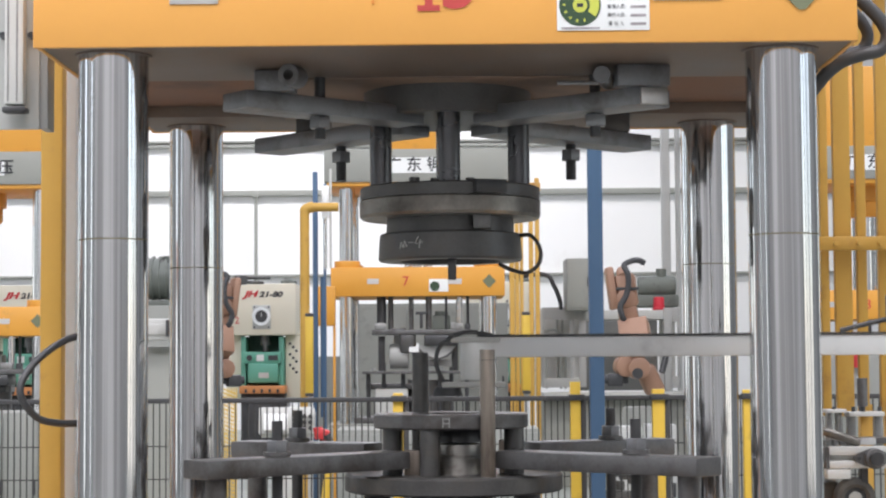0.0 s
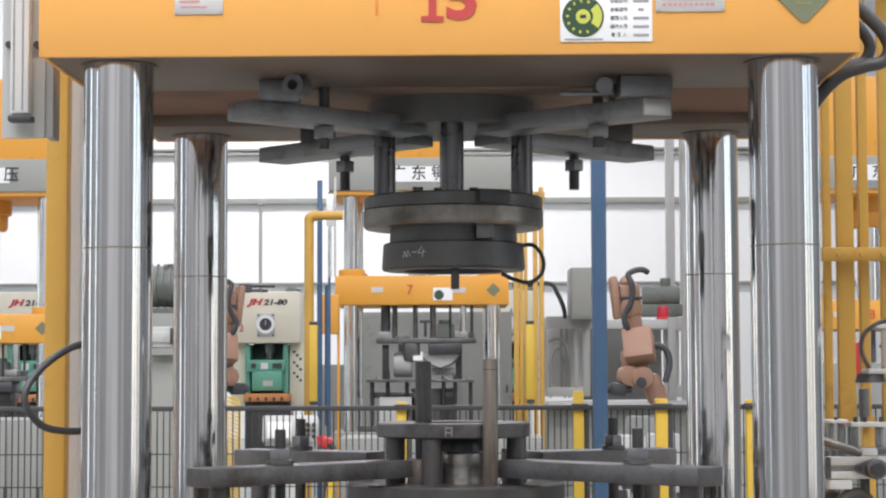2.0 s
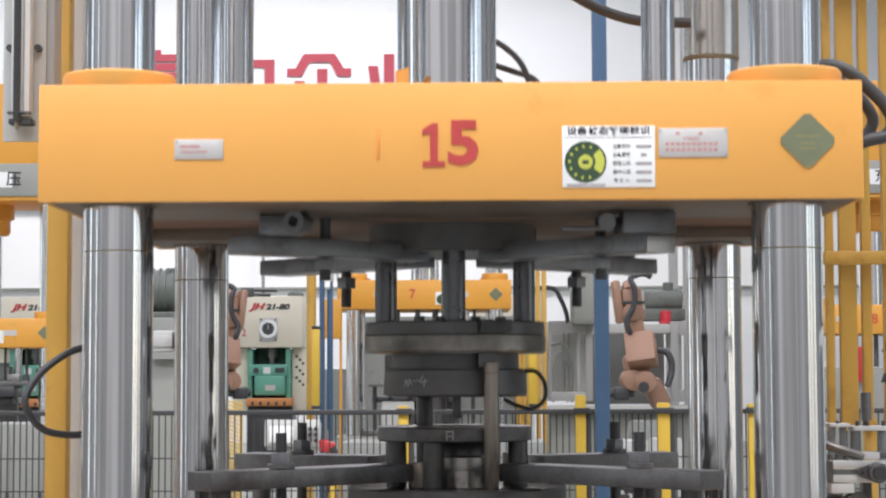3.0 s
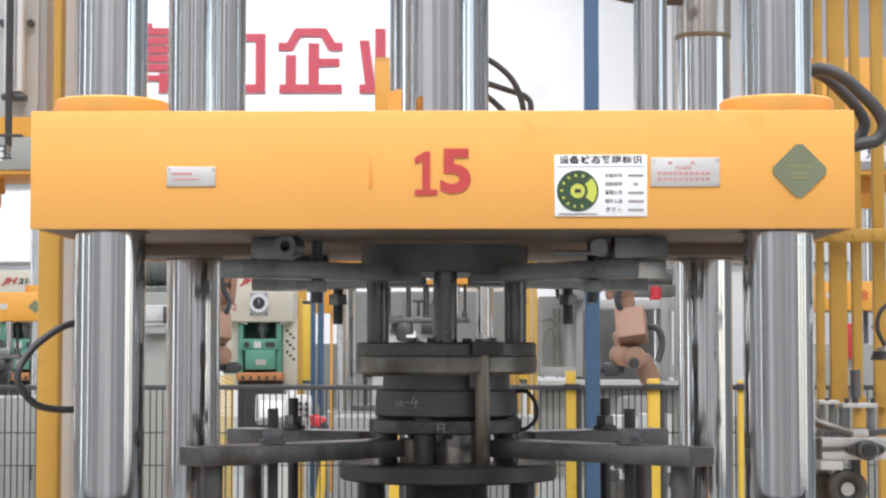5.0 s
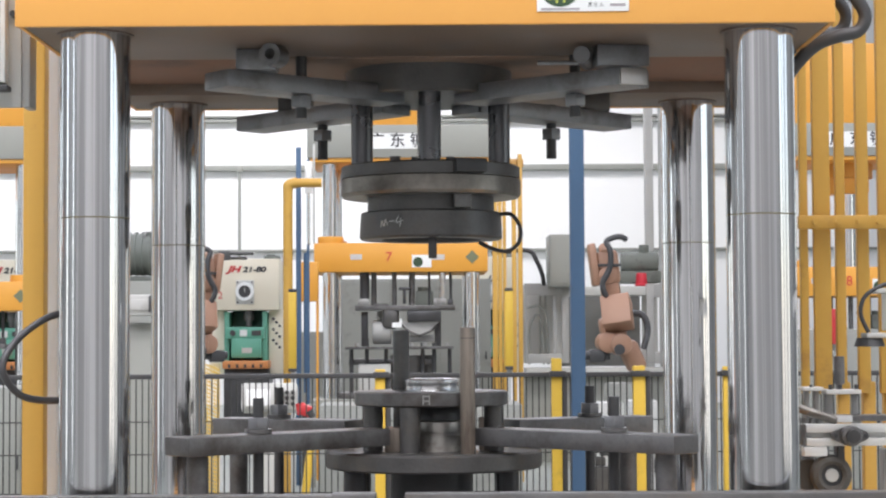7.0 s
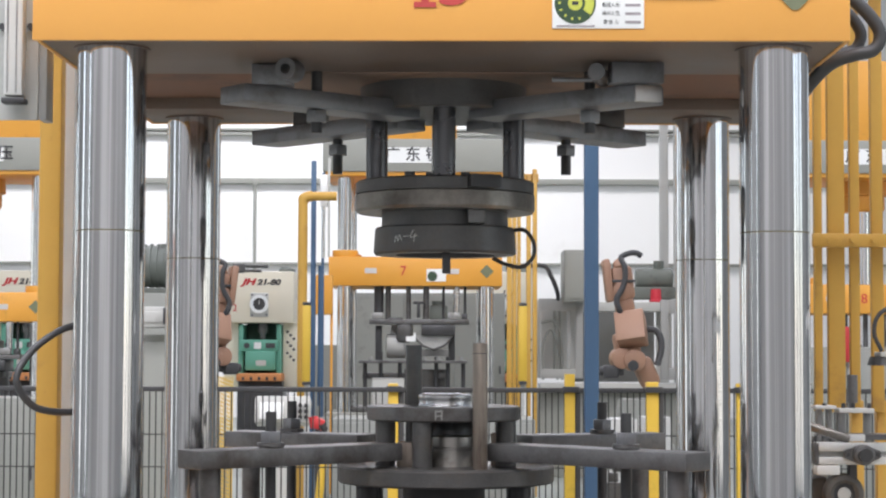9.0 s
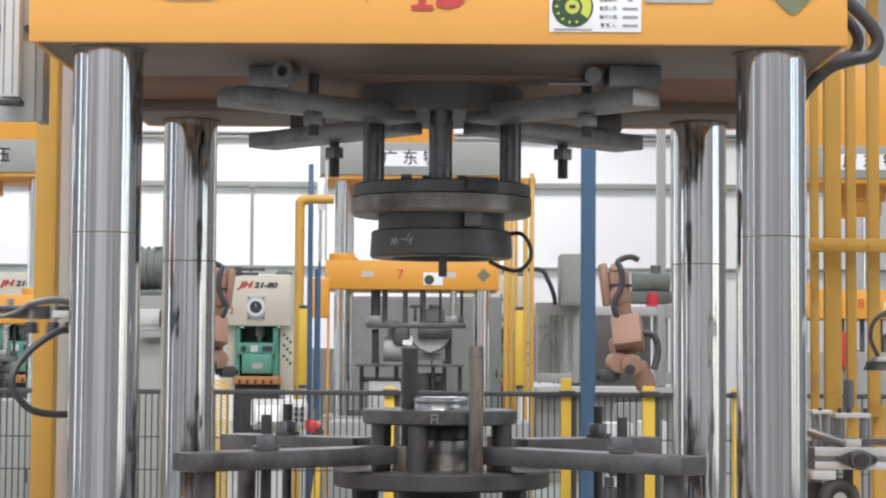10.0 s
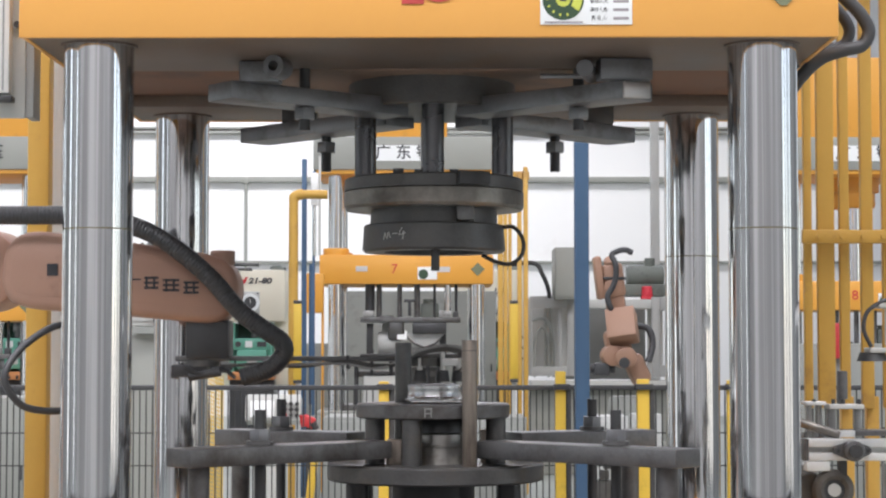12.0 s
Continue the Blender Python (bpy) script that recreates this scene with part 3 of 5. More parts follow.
def clamp_arm(parent, a, b, w, h, m, label="", name="clamp_arm"):
    """A flat bar from a to b, whose top is at their height."""
    a, b = Vector(a), Vector(b)
    d = b - a
    ang = math.degrees(math.atan2(d.y, d.x))
    bm = B()
    box(bm, (0, 0, 0), (d.length, w, h), 0.004)
    bmesh.ops.transform(bm, matrix=pose(*((a + b) / 2 - Vector((0, 0, h / 2))), 0, 0, ang), verts=bm.verts)
    return part(name, bm, m, parent, label)


ARMS = [(-0.525, -0.44, -0.036), (0.515, -0.44, -0.036), (-0.545, 0.53, -0.040), (0.555, 0.53, -0.040)]
for x, y, z in ARMS:
    k = 0.13 / math.hypot(x, y)
    clamp_arm(ud, (x * k, y * k, z), (x, y, z), 0.110, 0.044, CLAMP, "scuffed bluish steel clamp bar")


def stud(parent, x, y, z0, z1, nuts, r=0.0125, m=DARKER, name="stud"):
    st = part(name, cyl(B(), (x, y, z0), (x, y, z1), r, 20), m, parent, "threaded stud")
    for zn in nuts:
        part("nut", nut(B(), (x, y, zn), r * 2.0, r * 2.1), CLAMP if m is DARKER else m, st)
    return st


stud(ud, -0.325, -0.305, -0.14, 0.02, (-0.098,), 0.014)
stud(ud, 0.372, -0.305, -0.14, 0.02, (-0.098,), 0.014)
stud(ud, -0.315, 0.335, -0.185, -0.03, (-0.115,), 0.0145)
stud(ud, 0.345, 0.335, -0.185, -0.03, (-0.115,), 0.0145)
for x, y in ((-0.40, 0.43), (0.47, 0.43)):
    part("packing_block", box(B(), (x, y, -0.012), (0.10, 0.08, 0.056), 0.003), DARK, ud)
bm = B()
lathe(bm, [(0.013, -0.03), (0.027, -0.03), (0.027, 0.03), (0.013, 0.03)], (0, 0, 0), 32, True)
bmesh.ops.transform(bm, matrix=pose(-0.375, -0.50, -0.008, 90, 0, -18), verts=bm.verts)
box(bm, (-0.425, -0.42, -0.010), (0.10, 0.07, 0.052), 0.004)
part("locking_bush", bm, CLAMP, ud, "steel bush with a bored hole")
bm = B()
cyl(bm, (0.27, -0.43, -0.020), (0.40, -0.43, -0.020), 0.006, 12)
cyl(bm, (0.375, -0.50, -0.010), (0.40, -0.38, -0.010), 0.021, 24)
box(bm, (0.475, -0.46, -0.010), (0.13, 0.06, 0.052), 0.003, (0, 0, 8))
part("locking_block", bm, CLAMP, ud, "steel packing block with a pin")
part("bright_tag", box(B(), (0.50, -0.515, -0.066), (0.068, 0.012, 0.040), 0.002, (0, 0, 14)), BRIGHT, ud, "bright scraped bar end")
RR = 0.186
for x, y in ((-RR, 0.02), (RR, 0.02), (0.0, -RR), (-0.01, RR)):
    rod = part("hanger_rod", cyl(B(), (x, y, -0.26), (x, y, -0.03), 0.0295, 40), ROD, ud, "smooth dark hanger rod")
    part("rod_foot", cyl(B(), (x, y, -0.262), (x, y, -0.247), 0.036, 32, bevel=0.002), DARK, rod)
zt = 1.902 - ZU
bm = lathe(B(), [(0, zt), (0.236, zt), (0.241, zt - 0.004), (0.241, zt - 0.034), (0, zt - 0.034)], (0, 0, 0), 80)
part("top_disc", bm, DARK, ud, "dark top disc")
bm = B()
box(bm, (0.10, -0.215, zt - 0.015), (0.085, 0.055, 0.034), 0.002, (0, 0, 22))
part("key_slot", bm, DARKER, ud, "dark keyway notch")
part("flange", lathe(B(), [(0, zt - 0.034), (0.238, zt - 0.034), (0.243, zt - 0.038), (0.243, zt - 0.076), (0.237, zt - 0.084), (0, zt - 0.084)], (0, 0, 0), 80), FLANGE, ud, "worn shiny flange disc")
part("neck", lathe(B(), [(0, zt - 0.084), (0.170, zt - 0.084), (0.172, zt - 0.13), (0, zt - 0.13)], (0, 0, 0), 72), DARK, ud)
part("die_ring", lathe(B(), [(0, zt - 0.124), (0.185, zt - 0.124), (0.189, zt - 0.128), (0.193, zt - 0.191), (0.187, zt - 0.197), (0.135, zt - 0.197), (0.135, zt - 0.15), (0, zt - 0.15)], (0, 0, 0), 80), DARK, ud, "dark forming ring with a chalk mark")
part("stop_block", box(B(), (0.085, -0.165, zt - 0.095), (0.046, 0.05, 0.052), 0.004), BARS, ud)
part("ejector_pin", box(B(), (0.006, -0.15, zt - 0.222), (0.022, 0.022, 0.06), 0.002), DARKER, ud)
for x, y in ((-0.09, -0.19), (-0.035, -0.17), (0.12, -0.12)):
    part("cap_screw", cyl(B(), (x, y, zt), (x, y, zt + 0.012), 0.014, 18), DARK, ud)
part("pin_head", cyl(B(), (0.055, -0.19, zt), (0.055, -0.19, zt + 0.010), 0.012, 18), DARKER, ud)
bm = B()
# chalk strokes on the ring's curved face
def on_ring(u, z):
    a = u / 0.1915
    return (0.1925 * math.sin(a), -0.1925 * math.cos(a), z)
z0 = zt - 0.158
for run in ([(-0.142, -0.012), (-0.137, 0.006), (-0.130, -0.010), (-0.126, 0.008), (-0.118, -0.008)], [(-0.113, 0.003), (-0.097, 0.003)], [(-0.083, 0.018), (-0.092, 0.0), (-0.072, 0.004)], [(-0.078, 0.010), (-0.081, -0.012)]):
    tube(bm, [on_ring(u, z0 + z) for u, z in run], 0.0013, 5, 4)
part("chalk_mark", bm, CHALK, ud, "white chalk mark M-4")
part("air_hose", tube(B(), [(0.185, -0.03, zt - 0.130), (0.215, -0.05, zt - 0.132), (0.238, -0.06, zt - 0.165), (0.236, -0.06, zt - 0.205), (0.205, -0.05, zt - 0.230), (0.165, -0.03, zt - 0.222), (0.13, -0.02, zt - 0.205)], 0.0055, 10), RUBBER, ud, "thin black air hose")

# ---- lower die ----
ld = thing("lower_die", PR @ pose(0, 0, 0.945), "dark steel lower forming die on a round base with clamp bars", "die")
o = 0.945
part("base_disc", lathe(B(), [(0, 1.096 - o), (0.284, 1.096 - o), (0.290, 1.101 - o), (0.290, 1.138 - o), (0.285, 1.143 - o), (0, 1.143 - o)], (0.005, 0, 0), 80), DARK, ld, "dark round base disc")
for x, y in ((-0.2, -0.1), (0.2, -0.1), (-0.2, 0.15), (0.2, 0.15)):
    part("base_leg", cyl(B(), (x, y, 0), (x, y, 1.09 - o), 0.03, 24), DARKER, ld)
part("base_core", cyl(B(), (0.0, 0.0, 0), (0.0, 0.0, 1.09 - o), 0.11, 40), DARKER, ld)
rp = lathe(B(), [(0.088, 1.300 - o), (0.202, 1.300 - o), (0.206, 1.296 - o), (0.206, 1.266 - o), (0.202, 1.262 - o), (0.088, 1.262 - o)], (-0.002, 0, 0), 80, True)
ring = part("ring_plate", rp, BARS, ld, "scuffed steel ring plate")
bm = B()
for dx, dz, w, h in ((-0.014, 0, 0.003, 0.026), (0.002, 0, 0.003, 0.026), (-0.006, 0.010, 0.016, 0.003), (-0.006, -0.002, 0.016, 0.003)):
    box(bm, (-0.006 + dx, -0.2065, 1.281 - o + dz), (w, 0.002, h))
part("chalk_mark", bm, STEELGREY, ring, "faint chalk mark")
for x, y in ((-0.155, -0.06), (0.165, -0.06), (-0.055, -0.165), (0.03, 0.18)):
    part("spacer_post", cyl(B(), (x, y, 1.125 - o), (x, y, 1.264 - o), 0.0265, 28), DARK, ld)
part("punch_head", lathe(B(), [(0, 1.262 - o), (0.055, 1.262 - o), (0.062, 1.25 - o), (0.062, 1.225 - o), (0, 1.225 - o)], (0.02, -0.05, 0), 48), DARKER, ld)
part("punch_ring", lathe(B(), [(0, 1.222 - o), (0.058, 1.222 - o), (0.06, 1.22 - o), (0.06, 1.195 - o), (0.0565, 1.193 - o), (0.0565, 1.188 - o), (0.06, 1.186 - o), (0.06, 1.127 - o), (0, 1.127 - o)], (0.02, -0.07, 0), 48), PUNCH, ld, "bright machined punch ring")
part("side_block", box(B(), (-0.095, -0.10, 1.17 - o), (0.055, 0.05, 0.075), 0.003), BROWNPOST, ld)
part("side_block", box(B(), (0.145, -0.04, 1.18 - o), (0.04, 0.04, 0.10), 0.003), BROWNPOST, ld)
part("guide_post", cyl(B(), (-0.085, 0.10, 1.143 - o), (-0.085, 0.10, 1.463 - o), 0.0225, 32, bevel=0.003), DARK, ld, "dark guide post")
gp = part("guide_post", cyl(B(), (0.095, -0.205, 1.127 - o), (0.095, -0.205, 1.468 - o), 0.0195, 32, bevel=0.002), BROWNPOST, ld, "brown-stained steel guide post")
part("post_ring", cyl(B(), (0.095, -0.205, 1.44 - o), (0.095, -0.205, 1.4415 - o), 0.0199, 32), DARKER, gp)
LARMS = [(-0.605, -0.55), (0.615, -0.55), (-0.60, 0.30), (0.60, 0.30)]
for i, (x, y) in enumerate(LARMS):
    zz = (1.211 if i < 2 else 1.224) - o
    k = (0.19 if i < 2 else 0.24) / math.hypot(x, y)
    clamp_arm(ld, (x * k, y * k, zz - (0.008 if i < 2 else 0.012)), (x, y, zz), 0.105, 0.045, BARS, "scuffed steel clamp bar")
for x, y, zb_, zt_, zn in ((-0.425, -0.40, 0, 1.295, 1.233), (0.455, -0.40, 0, 1.295, 1.233), (-0.43, 0.21, 0, 1.305, 1.243), (0.44, 0.21, 0, 1.305, 1.243)):
    st = stud(ld, x, y, zb_, zt_ - o, (zn - o,), 0.0135)
    part("washer", cyl(B(), (x, y, zn - 0.024 - o), (x, y, zn - 0.014 - o), 0.034, 28), BARS, st)
for x, y in ((-0.56, -0.51), (0.57, -0.51), (-0.55, 0.27), (0.55, 0.27)):
    part("heel_post", cyl(B(), (x, y, 0), (x, y, 1.175 - o), 0.026, 24), BARS, ld)

# ---- workpiece ----
wp = single("pressed_dish", lathe(B(), [(0, 0.040), (0.050, 0.040), (0.058, 0.043), (0.067, 0.0425), (0.0715, 0.039), (0.0725, 0.034), (0.0705, 0.028), (0.0700, 0.020), (0.0715, 0.011), (0.0755, 0.006), (0.079, 0.004), (0.079, 0.001), (0.070, 0.001), (0.066, 0.034), (0, 0.037)], (0, 0, 0), 64), TIN, "shiny pressed tinplate dish on the die", "dish", PR @ pose(0.002, -0.01, 1.25))

# ---- things beside the press ----
sc = thing("linear_scale", pose(-1.045, 4.60, 0), "grey aluminium linear scale rail on a backing plate", "scale")
part("backing_plate", box(B(), (0, 0, 2.72), (0.1055, 0.013, 1.402), 0.001), LIGHTGREY, sc, "grey backing plate")
part("return_edge", box(B(), (0.0625, 0.042, 2.72), (0.020, 0.08, 1.398), 0.001), PANELGREY, sc)
pf = part("rail", box(B(), (0.002, -0.042, 2.76), (0.046, 0.040, 1.372), 0.003), ALU, sc, "aluminium rail")
for x in (-0.012, 0.010):
    part("groove", box(B(), (x, -0.0625, 2.76), (0.004, 0.002, 1.36)), STEELGREY, pf)
part("end_cap", box(B(), (0.003, -0.042, 2.061), (0.058, 0.045, 0.014), 0.003), BLACK, pf)
for x, z in ((-0.034, 2.25), (0.036, 2.25), (-0.034, 2.47), (0.036, 2.47)):
    part("bolt", cyl(B(), (x, -0.005, z), (x, -0.026, z), 0.009, 12), BLACK, sc)
part("bracket", box(B(), (0.003, 0.01, 3.42), (0.10, 0.055, 0.07), 0.003), ALU, sc)
part("stand", box(B(), (0.02, 0.055, 3.5), (0.11, 0.055, 1.1), 0.003), GREY, sc)

yp = thing("guard_post", pose(-1.2403, 5.975, 0), "ochre-yellow upright guard post beside the press", "post")
part("shaft", box(B(), (0, 0, 2.2), (0.0688, 0.07, 4.4), 0.006), OCHRE, yp)
part("foot", box(B(), (0, 0, 0.006), (0.16, 0.16, 0.012), 0.003), OCHRE, yp)
gp2 = thing("steel_post", pose(-1.2256, 6.128, 0), "pale grey upright steel post", "post")
part("shaft", box(B(), (0, 0, 2.2), (0.0631, 0.06, 4.4), 0.004), PALEPOST, gp2)
part("foot", box(B(), (0, 0, 0.006), (0.12, 0.14, 0.012), 0.003), LIGHTGREY, gp2)
single("bent_hose", tube(B(), [(-0.8836, 4.749, 1.5158), (-0.9431, 4.673, 1.4959), (-1.0082, 4.627, 1.4393), (-1.0351, 4.596, 1.3727), (-1.004, 4.627, 1.3104), (-0.9516, 4.673, 1.2906), (-0.8765, 4.749, 1.2906)], 0.0092, 14), RUBBER, "black rubber hose bent in a loop beside a column", "hose")

# ---- guard cage to the side ----
cage = thing("guard_cage", pose(0, 0, 0), "ochre-yellow barred guard frame with cross rails", "guard")
for x, w in ((1.3279, 0.0273), (1.3903, 0.0585), (1.4547, 0.0331), (1.5327, 0.041), (1.6146, 0.0546), (1.6887, 0.0546)):
    part("bar", box(B(), (x, 6.435, 2.45), (w, 0.03, 2 * (2.45 - 1.2404)), 0.003), OCHRE, cage)
for z in (1.8313, 2.7848):
    rl = part("cross_rail", box(B(), (1.5327, 6.381, z), (0.468, 0.03, 0.0468), 0.003), OCHRE, cage)
    for x in (1.3514, 1.4313, 1.5034, 1.5717):
        part("bolt", cyl(B(), (x, 6.358, z), (x, 6.346, z), 0.009, 12), OCHRE, rl)
for x in (1.4664, 1.5541, 1.6263):
    part("leg", box(B(), (x, 6.472, 0.64), (0.042, 0.044, 1.28), 0.003), OCHRE, cage)

# ---- feed table with profiles and a hand knob ----
ft = thing("feed_table", pose(1.1933, 5.209, 0), "aluminium profile feed table with a round hand knob", "feed table")
fx, fz = 1.1933, 0.0
xa, xb = 1.0718 - fx, 1.3591 - fx
bm = B()
for z0, z1, d in ((1.1347, 1.156, 0.05), (1.156, 1.1717, 0.03), (1.1717, 1.1946, 0.05)):
    box(bm, ((xa + xb) / 2, 0.025 - d / 2 + (0.01 if d < 0.04 else 0), (z0 + z1) / 2), (xb - xa, d, z1 - z0), 0.0015)
part("profile", bm, ALU, ft, "slotted aluminium profile")
part("end_cap", box(B(), (xa - 0.006, 0.0, 1.1646), (0.012, 0.05, 0.06), 0.002), BARS, ft)
part("plate", box(B(), (1.1981 - fx, 0.10, 1.2815), (0.0987, 0.08, 0.0125), 0.001), ALU, ft, "white aluminium plate")
part("plate", box(B(), (1.1157 - fx, 0.12, 1.290), (0.0566, 0.08, 0.010), 0.001), ALU, ft, "white aluminium plate")
for x in (1.1015, 1.130):
    part("upright", box(B(), (x - fx, 0.12, 1.245), (0.014, 0.03, 0.08), 0.001), STEELGREY, ft)
for x in (1.111, 1.166, 1.194, 1.240):
    part("cap_screw", cyl(B(), (x - fx, 0.09, 1.288), (x - fx, 0.09, 1.302), 0.006, 10), BLACK, ft)
part("disc", cyl(B(), (1.087 - fx, 0.03, 1.052), (1.087 - fx, 0.07, 1.052), 0.045, 32, bevel=0.006), TYRE, ft, "worn rubber disc")
for x, w in ((1.1618 - fx, 0.0221), (1.2375 - fx, 0.0174)):
    part("upright", box(B(), (x, 0.11, 1.2341), (w, 0.03, 0.0821), 0.001), STEELGREY, ft)
part("block", box(B(), (1.1839 - fx, 0.02, 1.2073), (0.0489, 0.03, 0.0189), 0.001), ALU, ft)
part("cylinder", cyl(cyl(B(), (1.1965 - fx, 0.11, 1.302), (1.1965 - fx, 0.11, 1.3825), 0.015, 20, bevel=0.002), (1.1933 - fx, 0.11, 1.2878), (1.1933 - fx, 0.11, 1.3051), 0.0079, 12), BARS, ft, "dark air cylinder")
part("profile", box(B(), (1.098 - fx, 0.0, 1.119), (0.064, 0.05, 0.026), 0.002), ALU, ft)
kb = part("hand_knob", cyl(B(), (1.1902 - fx, -0.03, 1.1631), (1.1902 - fx, -0.07, 1.1631), 0.0285, 32, bevel=0.004), BARS, ft, "dark round hand knob")
part("knob_hub", cyl(B(), (1.1902 - fx, -0.07, 1.1631), (1.1902 - fx, -0.085, 1.1631), 0.0189, 24), DARKER, kb)
lug = [(1.1902 - fx + u, 1.1631 + w) for u, w in ((-0.052, -0.005), (-0.046, -0.011), (-0.018, -0.023), (0.018, -0.023), (0.046, -0.011), (0.052, -0.005), (0.052, 0.005), (0.046, 0.011), (0.018, 0.023), (-0.018, 0.023), (-0.046, 0.011), (-0.052, 0.005))]
part("knob_lug", prism(B(), lug, -0.042, -0.027), BARS, kb)
for dx in (-0.042, 0.042):
    part("lug_screw", cyl(B(), (1.1902 - fx + dx, -0.042, 1.1631), (1.1902 - fx + dx, -0.048, 1.1631), 0.006, 10), DARKER, kb)
part("roller", cyl(B(), (1.045 - fx, 0.03, 1.2436), (1.1649 - fx, 0.01, 1.2025), 0.0126, 20, bevel=0.001), FLANGE, ft, "slanted grey roller")
part("tray", box(B(), (1.2565 - fx, 0.06, 1.2088), (0.1736, 0.10, 0.0158), 0.002), BARS, ft)
for k in range(4):
    part("fitting", cyl(B(), (1.0639 + 0.0205 * k - fx, 0.05, 1.2104), (1.0639 + 0.0205 * k - fx, 0.05, 1.1946), 0.010, 12), STEELGREY, ft)
bm = lathe(B(), [(0.030, -0.018), (0.040, -0.024), (0.052, -0.019), (0.057, -0.008), (0.057, 0.014), (0.052, 0.024), (0.030, 0.024)], (0, 0, 0), 48, True)
bmesh.ops.transform(bm, matrix=pose(1.144 - fx, 0.0, 1.052, -90, 0, 0), verts=bm.verts)
wh = part("wheel", bm, TYRE, ft, "worn grey-black rubber wheel")
part("wheel_hub", cyl(B(), (1.144 - fx, -0.012, 1.052), (1.144 - fx, 0.02, 1.052), 0.031, 32), DARKER, wh)
part("hub_label", cyl(B(), (1.144 - fx, -0.016, 1.052), (1.144 - fx, -0.012, 1.052), 0.0185, 28), LIGHTGREY, wh, "pale hub label")
part("bracket", box(B(), (1.1697 - fx, 0.0, 1.111), (0.02, 0.04, 0.0789), 0.002), BLACK, ft)
for dx in (-0.1, 0.14):
    part("leg", box(B(), (dx, 0.10, 0.56), (0.045, 0.045, 1.12), 0.003), STEELGREY, ft)

# ---- feed arm on the far side of the column ----
feed = thing("transfer_loader", PR @ pose(0, 0, 0), "pale grey feeding arm with a cylindrical gripper hand", "feed arm")
bm = box(B(), (0.80, 0, -0.028), (1.50, 0.05, 0.054), 0.003)
beam = part("beam", bm, PALEPOST, feed, "pale grey box beam")
part("cover_strip", box(B(), (0.80, 0, 0.003), (1.50, 0.06, 0.006), 0.001), BLACK, beam, "black top strip")
hd = part("gripper", cyl(B(), (0.05, 0, -0.115), (0.05, 0, -0.015), 0.045, 32, bevel=0.003), ALU, feed, "aluminium gripper cylinder")
part("gripper_plate", box(B(), (0.045, 0, -0.008), (0.13, 0.08, 0.014), 0.003), LIGHTGREY, hd)
part("gripper_foot", box(B(), (0.04, 0, -0.128), (0.17, 0.08, 0.014), 0.003), LIGHTGREY, hd)
part("suction_cup", cyl(B(), (-0.03, 0, -0.158), (-0.03, 0, -0.134), 0.042, 28, 0.034), BLACK, hd, "black suction cup")
part("gripper_hose", tube(B(), [(0.09, -0.03, 0.004), (0.02, -0.035, 0.012), (-0.045, -0.035, -0.02), (-0.06, -0.035, -0.07), (-0.04, -0.035, -0.12)], 0.006, 10), RUBBER, feed, "thin black hose loop")
part("cable", tube(B(), [(1.02, -0.03, 0.01), (1.15, -0.03, 0.04), (1.30, -0.03, 0.055)], 0.007, 8), RUBBER, feed)
part("control_unit", box(B(), (1.17, -0.03, 0.07), (0.05, 0.04, 0.07), 0.003), DARK, feed, "small control unit with red display")
part("display", box(B(), (1.17, -0.052, 0.085), (0.03, 0.004, 0.016)), REDLAMP, feed)

# ---- robot arm that reaches in ----
robot = thing("industrial_robot", pose(-3.0, 6.052, 0), "copper-brown industrial robot with black hose and gripper", "robot")
part("pedestal", box(B(), (0, 0, 0.3), (0.5, 0.5, 0.6), 0.02), GREY, robot, "grey pedestal")
part("base", cyl(B(), (0, 0, 0.6), (0, 0, 0.9), 0.24, 32, 0.2, bevel=0.02), COPPER, robot)
part("turret", box(B(), (0, 0, 1.1), (0.4, 0.36, 0.42), 0.05), COPPER, robot)
part("lower_arm", box(B(), (0.1, -0.1, 1.45), (0.2, 0.16, 0.7), 0.04, (0, 12, 0)), COPPER, robot)
bm = B()
fa = [(-1.215, 0.20), (-1.205, 0.30), (-1.165, 0.343), (-1.10, 0.350), (-0.853, 0.3175), (-0.64, 0.287), (-0.575, 0.262), (-0.548, 0.215), (-0.550, 0.150), (-0.575, 0.108), (-0.62, 0.089), (-0.853, 0.110), (-1.13, 0.131), (-1.19, 0.15)]
prism(bm, fa, -0.085, 0.085)
bmesh.ops.bevel(bm, geom=list(bm.edges), offset=0.024, segments=3, affect="EDGES", profile=0.5)
rob = part("forearm", bm, COPPER, robot, "copper-brown painted forearm")
ROB = pose(3.0, -5.8, 0) @ PR
fore = rob
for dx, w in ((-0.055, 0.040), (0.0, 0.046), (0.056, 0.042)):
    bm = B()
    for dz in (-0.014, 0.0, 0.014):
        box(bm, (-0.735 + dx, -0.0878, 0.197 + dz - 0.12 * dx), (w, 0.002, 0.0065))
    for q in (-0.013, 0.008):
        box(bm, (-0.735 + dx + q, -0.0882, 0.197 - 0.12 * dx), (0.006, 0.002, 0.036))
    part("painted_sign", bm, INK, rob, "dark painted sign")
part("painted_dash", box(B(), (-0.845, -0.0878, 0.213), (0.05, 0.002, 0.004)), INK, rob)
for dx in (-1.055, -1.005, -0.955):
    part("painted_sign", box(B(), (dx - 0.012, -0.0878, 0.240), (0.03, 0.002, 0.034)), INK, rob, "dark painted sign")
